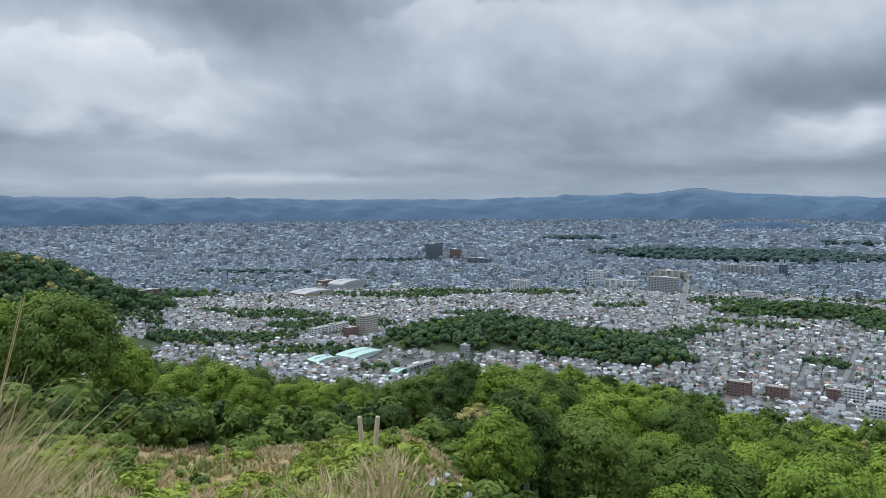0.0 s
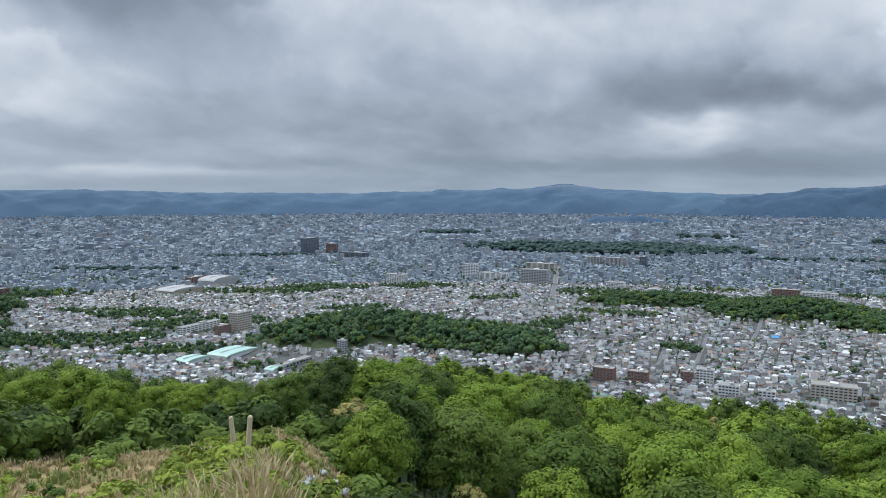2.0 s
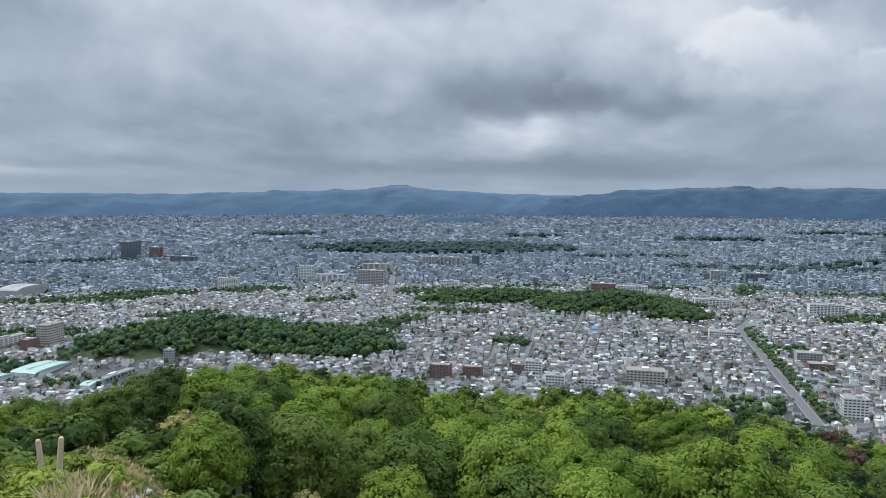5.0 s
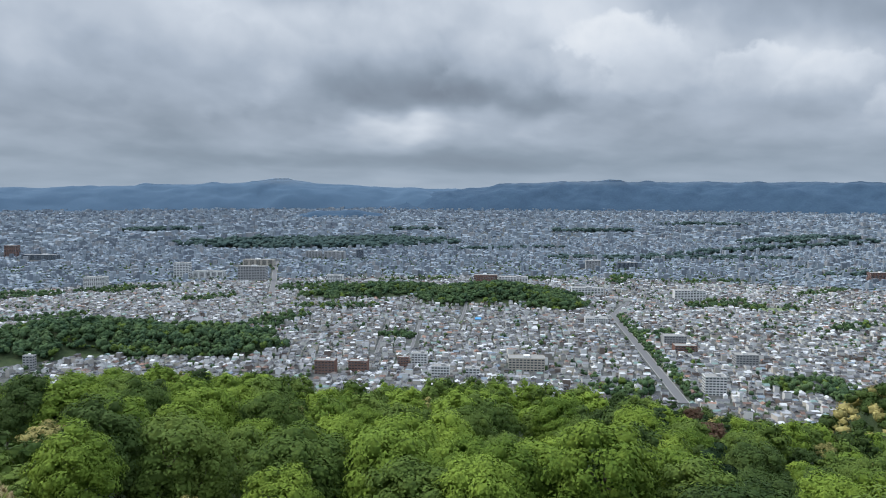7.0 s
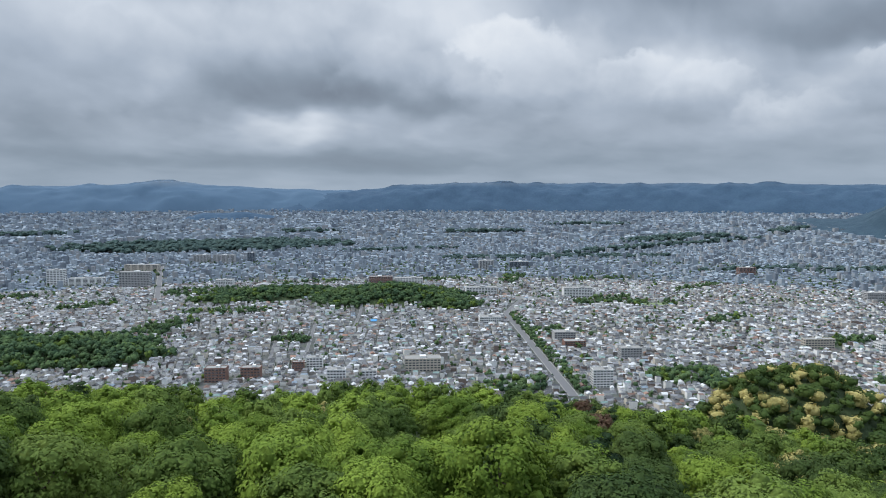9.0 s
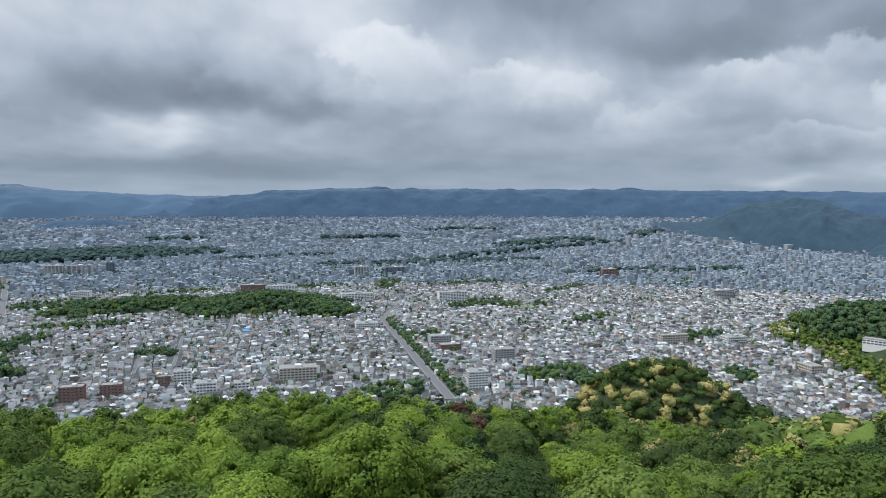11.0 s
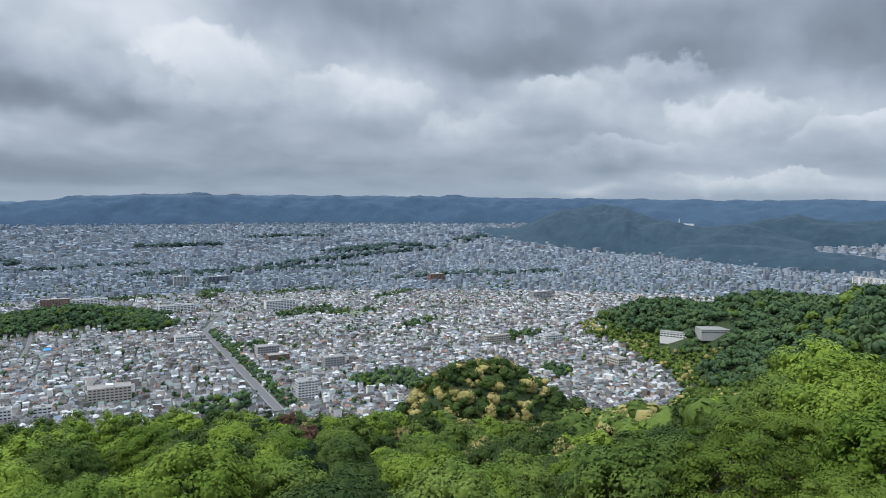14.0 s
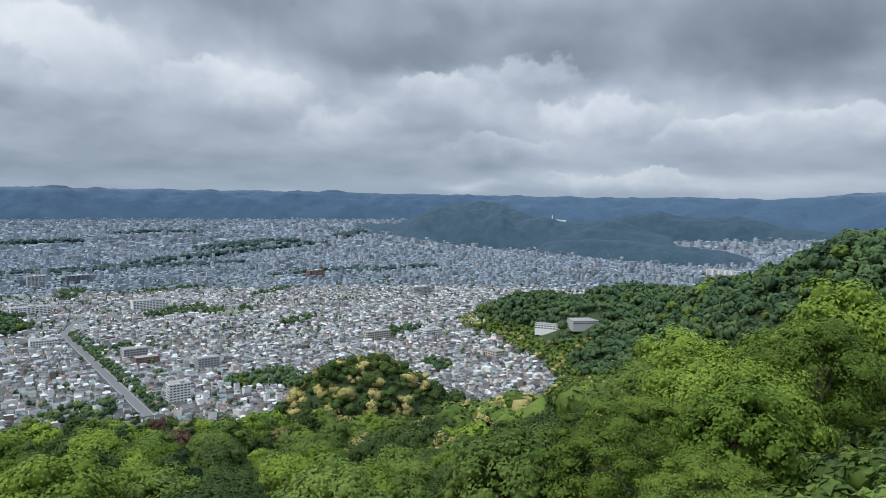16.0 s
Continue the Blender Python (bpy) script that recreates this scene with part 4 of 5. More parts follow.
def flat_patch(name, label, category, az, d, ln, wd, head, mat, height=0.5):
    """A level oval or rounded ground such as a sports field, with a rim."""
    cx, cy = d * math.sin(radians(az)), d * math.cos(radians(az))
    bm = bmesh.new()
    lo, hi = [], []
    for k in range(40):
        a = 2 * math.pi * k / 40
        c, sn = math.cos(a), math.sin(a)
        u = math.copysign(abs(c) ** 0.6, c) * ln
        v = math.copysign(abs(sn) ** 0.6, sn) * wd
        lo.append(bm.verts.new((u, v, -3)))
        hi.append(bm.verts.new((u, v, height)))
    for k in range(40):
        bm.faces.new((lo[k], lo[(k + 1) % 40], hi[(k + 1) % 40], hi[k]))
    bm.faces.new(hi)
    me = bpy.data.meshes.new(name)
    bm.to_mesh(me)
    bm.free()
    me.materials.append(mat)
    ob = new(name, me)
    ob.matrix_basis = pose(cx, cy, float(land(cx, cy)) + 0.3, 0, 0, 90 - head)
    BOOKED.append((cx, cy, max(ln, wd) * 0.8))
    return tagged(ob, label, category, kind="structure")


def street(p, q, w):
    a, b = Vector((*on_plain(*p), 0)), Vector((*on_plain(*q), 0))
    side = (b - a).normalized().cross(Vector((0, 0, 1))) * (w / 2)
    n = 30
    v = []
    for k in range(n + 1):
        c = a.lerp(b, k / n)
        for o in (-1.25, -1.0, -1.0, 1.0, 1.0, 1.25):
            e = c + side * o
            v.append((e.x, e.y, 0))
    v = np.array(v)
    r = np.hypot(v[:, 0], v[:, 1])
    s = drawn(r) / r
    v[:, 0] *= s
    v[:, 1] *= s
    v[:, 2] = land(v[:, 0], v[:, 1]) + np.tile([0.75, 0.75, 0.6, 0.6, 0.75, 0.75], n + 1)
    i = np.arange(n)[:, None, None] * 6
    j = np.arange(5)[None, :, None]
    quads = (i + j + np.array([0, 1, 7, 6])[None, None, :]).reshape(-1, 4)
    idx = np.tile([1, 1, 0, 1, 1], n)
    ob = mesh_object("road", v, quads, [MAT["asphalt"], MAT["paving"]], None, idx)
    tagged(ob, "grey asphalt street with pale pavements between houses", "road", kind="structure")


temple_hall()
school_campus()
chimney_plant()
flat_patch("sports_field", "pale green oval sports field", "field", 56.9, 1815, 46, 26, 127, MAT["field"])
flat_patch("sports_field", "green turf field beside the park", "field", -6.0, 2080, 62, 22, 100, MAT["field"])
flat_patch("playground", "sandy playground in a small park", "playground", 28.4, 1345, 17, 13, 127, MAT["sand"])
flat_patch("clearing", "pale clearing in the valley woods", "clearing", 76.4, 800, 16, 10, 100, MAT["sand"], 1.0)
for p, q, w in STREETS:
    street(p, q, w)
tarp = on_plain(34.8, -10.75)
bm = bmesh.new()
box(bm, (-11, -6, -8), (11, 6, 0.6), 0.3)
tarp_house = new("house")
tarp_house.matrix_basis = pose(tarp[0], tarp[1], float(land(*tarp)) + 7, 0, 0, 90 - GRID)
part("wall", bm, MAT["beige"], tarp_house)
bm = bmesh.new()
box(bm, (-11.6, -6.6, 0.6), (11.6, 6.6, 1.6), 0.3)
part("roof", bm, MAT["blue"], tarp_house, "bright blue sheet roof")
tagged(tarp_house, "house under a bright blue roof", "house")
BOOKED.append((tarp[0], tarp[1], 13))


def make_town():
    bx, by, s = lots(800, 2250, 10.2, 9.7, 3.6, 6)
    # the houses nearest the hill are things of their own
    az, r = np.degrees(np.arctan2(bx, by)), np.hypot(bx, by)
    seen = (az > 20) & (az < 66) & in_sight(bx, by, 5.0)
    near = np.flatnonzero(seen)[np.argsort(r[seen])][:240]
    protos = house_prototypes()
    z = land(bx, by)
    for k, i in enumerate(near):
        m = pose(bx[i], by[i], z[i] - 0.4, 0, 0, 90 - GRID + (90 if rng.random() < 0.5 else 0) + rng.normal(0, 8))
        ob = protos[k % 6]
        ob = ob if k < 6 else copy_thing(ob, m)
        ob.matrix_basis = m @ Matrix.Diagonal((*(rng.uniform(0.9, 1.15, 3)), 1))
    rest = np.ones(len(bx), bool)
    rest[near] = False
    town("town_houses", "tightly packed grey-roofed houses with pale walls on the plain", (bx[rest], by[rest], s[rest]), 9.2, 0.045, 0.14, [MAT["wall"], MAT["roof"]], 13.0)
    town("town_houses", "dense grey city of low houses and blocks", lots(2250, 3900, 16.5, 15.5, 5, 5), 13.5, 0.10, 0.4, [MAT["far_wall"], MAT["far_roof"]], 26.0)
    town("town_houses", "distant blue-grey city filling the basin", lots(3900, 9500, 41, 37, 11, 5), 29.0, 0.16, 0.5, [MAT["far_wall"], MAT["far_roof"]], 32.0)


# ---------------------------------------------------------------- trees
trng = np.random.default_rng(11)


def ico(sub):
    bm = bmesh.new()
    bmesh.ops.create_icosphere(bm, subdivisions=sub, radius=1.0)
    bm.verts.ensure_lookup_table()
    v = np.array([tuple(p.co) for p in bm.verts])
    f = np.array([[p.index for p in q.verts] for q in bm.faces])
    bm.free()
    return v, f


ICO1, ICO2 = ico(1), ico(2)


def leaf_cloud(centres, radii, count, size, up=0.35, flat=0.85, core=0.62):
    """Leaves on the outer skin of a set of lobes, and a rough core in each. Returns verts, leaf triangles, core triangles."""
    verts, quads, tris, base = [], [], [], 0
    share = radii ** 2 / (radii ** 2).sum()
    heart = centres.mean(0)
    for c, r, s in zip(centres, radii, share):
        n = max(5, int(count * s))
        out = (c - heart) / (np.linalg.norm(c - heart) + 1e-6)
        d = trng.normal(size=(n, 3)) + out * 0.5
        d[:, 2] = d[:, 2] + up
        d /= np.linalg.norm(d, axis=1)[:, None]
        p = c + d * r * trng.uniform(0.78, 1.10, (n, 1)) * np.array([1, 1, flat])
        nor = d + out * 0.35 + trng.normal(size=(n, 3)) * 0.24 + np.array([0, 0, 0.3])
        nor /= np.linalg.norm(nor, axis=1)[:, None]
        tan = np.cross(nor, trng.normal(size=(n, 3)))
        tan /= np.linalg.norm(tan, axis=1)[:, None]
        bit = np.cross(nor, tan)
        k = size * trng.uniform(0.6, 1.35, (n, 1))
        q = np.stack([p - tan * k * 1.1, p + tan * k * 0.7 - bit * k * 0.85, p + tan * k * 0.7 + bit * k * 0.85 + nor * k * 0.2], 1)
        verts.append(q.reshape(-1, 3))
        quads.append(base + np.arange(n * 3).reshape(-1, 3))
        base += n * 3
        v, f = ICO1
        jag = core * trng.uniform(0.65, 1.3, (len(v), 1))
        verts.append(c + v * jag * r * np.array([1, 1, flat]))
        tris.append(base + f)
        base += len(v)
    return np.concatenate(verts), np.concatenate(quads), np.concatenate(tris)


def crown_lobes(width, height, n, bottom=0.12):
    """Lobe centres and radii of a domed, cauliflower-like crown; the last is its heart."""
    i = np.arange(n) + 0.5
    up = 1 - 1.35 * i / n
    a = i * 2.39996 + trng.uniform(-0.3, 0.3, n)
    flat = np.sqrt(np.maximum(0, 1 - up ** 2))
    d = np.stack([flat * np.cos(a), flat * np.sin(a), up], -1)
    rad = width * trng.uniform(0.13, 0.21, n)
    half_h = height * (1 - bottom) / 2
    c = d * trng.uniform(0.62, 0.88, (n, 1)) * np.array([width / 2, width / 2, half_h]) + np.array([0, 0, height * bottom + half_h])
    c = np.vstack([c, [[0, 0, height * bottom + half_h * 0.9]]])
    rad = np.append(rad, width * 0.34)
    return c, rad


def limb(verts, faces, a, b, r0, r1, sides=6):
    a, b = np.asarray(a, float), np.asarray(b, float)
    d = (b - a) / np.linalg.norm(b - a)
    u = np.cross(d, [0.3, 0.9, 0.1])
    u /= np.linalg.norm(u)
    w = np.cross(d, u)
    k = np.linspace(0, 2 * math.pi, sides, endpoint=False)
    ring = np.cos(k)[:, None] * u + np.sin(k)[:, None] * w
    o = sum(len(v) for v in verts)
    verts.append(np.vstack([a + ring * r0, b + ring * r1]))
    i = np.arange(sides)
    faces.append(o + np.stack([i, (i + 1) % sides, (i + 1) % sides + sides, i + sides], -1))


def trunk_geometry(height, thick, tips, sway=0.3):
    v, f = [], []
    pts = [np.array([0, 0, -0.6])]
    for k in (0.2, 0.4, 0.6):
        pts.append(np.array([trng.normal(0, sway), trng.normal(0, sway), height * k]))
    for i in range(3):
        limb(v, f, pts[i], pts[i + 1], thick * (1 - i * 0.25), thick * (0.75 - i * 0.25))
    for t in tips:
        s = pts[trng.integers(1, 4)]
        m = (s + t) / 2 + trng.normal(0, 0.2, 3)
        limb(v, f, s, m, thick * 0.4, thick * 0.25, 5)
        limb(v, f, m, t, thick * 0.25, thick * 0.08, 5)
    return np.concatenate(v), np.concatenate(f)


def tree_meshes(kind, lod, seed):
    """Arrays of a trunk and of its crown parts: {material key: (verts, quads, tris)}."""
    global trng
    trng = np.random.default_rng(seed)
    leaves = {0: 7600, 1: 1500}[lod]
    size = {0: 0.108, 1: 0.215}[lod]
    if kind == "pine":
        h, w = 10.0, 5.0
        c, r = [], []
        for z in np.linspace(0.35, 1.0, 7):
            reach = w / 2 * (1.12 - z) + 0.25
            for k in range(3 if z < 0.95 else 1):
                a = trng.uniform(0, 2 * math.pi)
                c.append([math.cos(a) * reach * 0.7, math.sin(a) * reach * 0.7, h * z + trng.normal(0, 0.2)])
                r.append(reach * 0.55 + 0.2)
        c, r = np.array(c), np.array(r)
        crown = {"pine": leaf_cloud(c, r, leaves, size * 1.1, 0.1, 0.35)}
    elif kind == "layered":
        h, w = 9.0, 8.6
        c, r = crown_lobes(w, h, 90, 0.08)
        r = r * np.append(np.full(90, 0.62), 0.5)
        c = c * np.array([1, 1, 1.12]) - np.array([0, 0, 1.9])
        crown = {"spray": leaf_cloud(c, r, 22000, 0.062, 0.7, 0.5, 0.55)}
    elif kind == "bare":
        h, w = 9.0, 5.0
        c, r = crown_lobes(w, h, 16)
        crown = {"mid": leaf_cloud(c, r * 0.35, leaves // 5, size * 0.6)}
    else:
        h = 9.0 * trng.uniform(0.92, 1.08)
        w = 6.5 * trng.uniform(0.9, 1.1)
        c, r = crown_lobes(w, h, 40 if lod == 0 else 20)
        r = r * (0.86 if lod == 0 else 0.95)
        if kind == "cream":
            crown = {"dark": leaf_cloud(c, r, leaves * 6 // 10, size)}
            top = c[:, 2] > np.quantile(c[:, 2], 0.4)
            crown["cream"] = leaf_cloud(c[top] + np.array([0, 0, 0.3]), r[top] * 0.9, leaves * 4 // 10, size * 0.85, 1.3)
        else:
            crown = {kind: leaf_cloud(c, r, leaves, size)}
    trunk = trunk_geometry(h, 0.2, c[trng.permutation(len(c))[:9 if lod == 0 else 4]])
    return trunk, crown


TREE_LABEL = {
    "bright": "fresh green broadleaf tree with a rounded crown on the slope", "mid": "green broadleaf tree in the hillside forest",
    "dark": "dark evergreen tree in the hillside forest", "cream": "evergreen chinquapin tree with cream blossom on its crown",
    "rust": "tree with rust-brown leaves among green trees", "pine": "dark pine tree with layered branches",
    "layered": "large spring-green tree with layered sprays of small leaves",
    "bare": "sparse tree with thin bare branches and few leaves",
}


def tree_prototype(kind, seed):
    trunk, crown = tree_meshes(kind, 0, seed)
    root = new("tree")
    mesh_object("trunk", trunk[0], trunk[1], MAT["bark"], root, None, True)
    for key, (v, q, t) in crown.items():
        ob = mesh_object("crown" if len(crown) == 1 or key == "dark" else "blossom", v, [q, t], LEAF[key], root, None, True)
        if key == "cream":
            tagged(ob, "cream-yellow blossom")
    return tagged(root, TREE_LABEL[kind], "tree", "trees on the near slope")


SPECIES = ["bright", "mid", "dark", "cream", "rust", "pine", "bare"]


def species_at(az, r, pick):
    """The mix of the forest changes along the slope."""
    if az < -8:
        mix = [0.44, 0.30, 0.17, 0.04, 0.0, 0.05, 0.0]
    elif az < 3 and r < 75:
        mix = [0.25, 0.32, 0.24, 0.16, 0.01, 0.02, 0.0]
    elif az < 42:
        mix = [0.56, 0.31, 0.06, 0.05, 0.0, 0.02, 0.0]
    elif az < 58:
        mix = [0.34, 0.28, 0.20, 0.06, 0.03, 0.09, 0.0]
    elif az < 84:
        mix = [0.28, 0.24, 0.25, 0.16, 0.01, 0.06, 0.0]
    else:
        mix = [0.62, 0.28, 0.05, 0.03, 0.0, 0.01, 0.01]
    return SPECIES[int(np.searchsorted(np.cumsum(mix), pick * 0.9999))]


# single trees that stand out: species, azimuth, elevation of the crown's middle, scale
MARKED_TREES = [
    ("cream", 22.6, -21.6, 0.5), ("cream", 24.6, -21.9, 0.42), ("cream", 28.1, -22.3, 0.5), ("cream", 30.8, -22.0, 0.4), ("cream", 60.5, -18.6, 0.75), ("cream", 67.5, -18.4, 0.7), ("cream", 60.0, -22.2, 0.55),
    ("rust", 4.4, -18.2, 0.6), ("cream", 8.0, -18.6, 0.7), ("cream", 2.6, -17.6, 0.65), ("dark", -14.7, -12.6, 0.9), ("pine", 27.3, -14.9, 0.8), ("pine", 26.0, -15.3, 0.6),
    ("rust", 51.5, -17.2, 0.85), ("pine", 52.5, -17.8, 0.85), ("pine", 54, -18.0, 0.9), ("pine", 50, -17.0, 0.9), ("bright", 47.3, -18.8, 1.2), ("bare", 88.3, -15.8, 1.1), ("cream", 63.5, -19.2, 0.6), ("cream", 66, -22.0, 0.5), ("cream", 57, -22.5, 0.5),
    ("pine", 19.5, -14.0, 0.7), ("pine", 12.6, -13.4, 0.8), ("pine", 20.5, -14.4, 0.7),
]


def forest_spots():
    """Where the trees of the near slope stand: azimuth, distance."""
    out = []
    r = 20.0
    while r < 215:
        step = 6.3 + r * 0.003
        n = int(radians(142) * r / step)
        for k in range(n):
            az = -34 + 142 * (k + trng.uniform(-0.3, 0.3)) / n
            rr = r + trng.uniform(-1.6, 1.6)
            out.append((az, rr))
        r += step * 0.92
    spots = []
    for az, rr in out:
        edge = float(grass_edge(az))
        dc = float(slope_at(az)[0])
        floor_r = float(np.interp(az, [-34, -8, 0, 5, 15, 25, 70, 80, 90, 100, 108], [38, 46, 44, 40, 42, 42, 40, 34, 26, 21, 21]))
        if rr < max(edge, floor_r) or rr > dc + 22:
            continue
        spots.append((az, rr))
    return spots


def make_forest():
    global trng
    proto = {k: [tree_prototype(k, 100 + 7 * i + j) for j in range(m)] for i, (k, m) in enumerate(
        (("bright", 5), ("mid", 4), ("dark", 3), ("cream", 3), ("rust", 2), ("pine", 3), ("bare", 1), ("layered", 3)))}
    low = {k: [tree_meshes(k, 1, 300 + 7 * i + j) for j in range(3)] for i, k in enumerate(SPECIES)}
    trng = np.random.default_rng(5)
    spots = forest_spots()
    marked = []
    for kind, az, el, size in MARKED_TREES:
        p = drop_to(az, el, 6.0 * size, 70.0 if az < -8 else (58.0 if az < 12 else 40.0))
        marked.append((kind, az, math.hypot(p.x, p.y), size))
    trees = [(k, a, r, s) for k, a, r, s in marked]
    for az, r in spots:
        if any(abs(r - m[2]) < 4.0 and abs(az - m[1]) * radians(1) * r < 3.2 for m in marked):
            continue
        # groups of one kind, with strays
        wave = float(rumple(az * 3.0, r * 0.6, 9.0, 1.0)) * 0.5 + 0.5
        pick = min(0.999, max(0.0, 0.55 * wave + 0.45 * trng.random()))
        if trng.random() < 0.45:
            pick = trng.random()
        # no tree stands over the treetops on the brow
        dc, el = (float(k) for k in slope_at(az)[:2])
        room = EYE_Z + r * math.tan(radians(el)) - spot(az, r).z
        size = trng.uniform(0.62, 1.2)
        if r < dc + 4:
            size = min(size, max(room, 2.5) / 9.0 * trng.uniform(0.78, 1.04))
        if az > 86:
            size = min(0.62 + max(0.0, r - 26) * 0.03, max(room, 3.0) / 9.0 * trng.uniform(0.62, 1.08))
        kind = species_at(az, r, pick)
        if az > 84 and r < 48 and trng.random() < 0.7:
            kind = "layered"
        if kind == "cream":
            size = min(size, 0.2 + r * 0.006)
        trees.append((kind, az, r, size))
    order = sorted(range(len(trees)), key=lambda i: (i >= len(marked), trees[i][2]))
    used, joined = {}, {}
    for rank, i in enumerate(order):
        kind, az, r, size = trees[i]
        p = spot(az, r)
        m = pose(p.x, p.y, p.z, trng.normal(0, 3), trng.normal(0, 3), trng.uniform(0, 360))
        tall = size * trng.uniform(0.92, 1.05)
        if rank < 300:
            j = used.get(kind, 0)
            used[kind] = j + 1
            src = proto[kind][j % len(proto[kind])]
            ob = src if j < len(proto[kind]) else copy_thing(src, m)
            ob.matrix_basis = m @ Matrix.Diagonal((size, size, tall, 1))
        else:
            trunk, crown = low[kind][int(trng.integers(0, 3))]
            M = np.array(m @ Matrix.Diagonal((size, size, tall, 1)))
            for key, (v, q, t) in [("bark", (trunk[0], trunk[1], np.zeros((0, 3), int)))] + list(crown.items()):
                joined.setdefault(key, []).append((v @ M[:3, :3].T + M[:3, 3], q, t))
    for kind, obs in proto.items():
        for ob in obs[used.get(kind, 0):]:
            for c in list(ob.children_recursive) + [ob]:
                bpy.data.objects.remove(c)
    join_stuff("forest_trees", "rounded green forest trees covering the slope", joined)


def join_stuff(name, label, groups):
    """One object of kind stuff from many pieces by material."""
    verts, quads, tris, qi, ti, mats, base = [], [], [], [], [], [], 0
    tones, trnd = [], np.random.default_rng(len(groups) + 3)
    for k, (key, items) in enumerate(groups.items()):
        mats.append(LEAF.get(key) or MAT[key])
        for v, q, t in items:
            verts.append(v)
            tones.append(np.full(len(v), trnd.random()))
            quads.append(q + base)
            tris.append(t + base)
            qi.append(np.full(len(q), k))
            ti.append(np.full(len(t), k))
            base += len(v)
    ob = mesh_object(name, np.concatenate(verts), [np.concatenate(quads), np.concatenate(tris)] if quads[0].shape[1] == 3 and all(g.shape[1] == 3 for g in quads) else quads + tris, mats, None,
                     np.concatenate(qi + ti), True)
    ob.data.attributes.new("tone", "FLOAT", "POINT").data.foreach_set("value", np.concatenate(tones).astype(np.float32))
    return tagged(ob, label, "forest", kind="stuff")


make_forest()


# ---------------------------------------------------------------- woods on the hills and greens of the plain
def canopy(name, label, xs, ys, scale, key, leaves=26, tall=9.0, share=None):
    """Many crowns, each a clump of leaf sprays round a core."""
    global trng
    trng = np.random.default_rng(21 + len(xs))
    protos = []
    for j in range(5):
        c = trng.normal(size=(3, 3)) * np.array([0.28, 0.28, 0.20]) + np.array([0, 0, 0.62])
        protos.append(leaf_cloud(c, np.array([0.46, 0.38, 0.34]), leaves * 2, 0.15 if leaves < 30 else 0.075, 0.6, 0.85, 0.88))
    z = land(xs, ys)
    groups = {}
    for i in range(len(xs)):
        v, q, t = protos[i % 5]
        s = scale[i]
        a = trng.uniform(0, 2 * math.pi)
        ca, sa = math.cos(a) * s, math.sin(a) * s
        w = np.stack([v[:, 0] * ca - v[:, 1] * sa + xs[i], v[:, 0] * sa + v[:, 1] * ca + ys[i], v[:, 2] * s * tall / 9.0 + z[i] - 0.1 * s], -1)
        k = key if share is None or trng.random() > share[1] else share[0]
        groups.setdefault(k, []).append((w, q, t))
    return join_stuff(name, label, groups)


def scatter(x0, x1, y0, y1, pitch):
    xs, ys = np.meshgrid(np.arange(x0, x1, pitch), np.arange(y0, y1, pitch), indexing="ij")
    xs, ys = xs.ravel(), ys.ravel()
    return xs + trng.uniform(-0.45, 0.45, len(xs)) * pitch, ys + trng.uniform(-0.45, 0.45, len(ys)) * pitch


def in_view(xs, ys):
    az = np.degrees(np.arctan2(xs, ys))
    return (az > -34) & (az < 108)


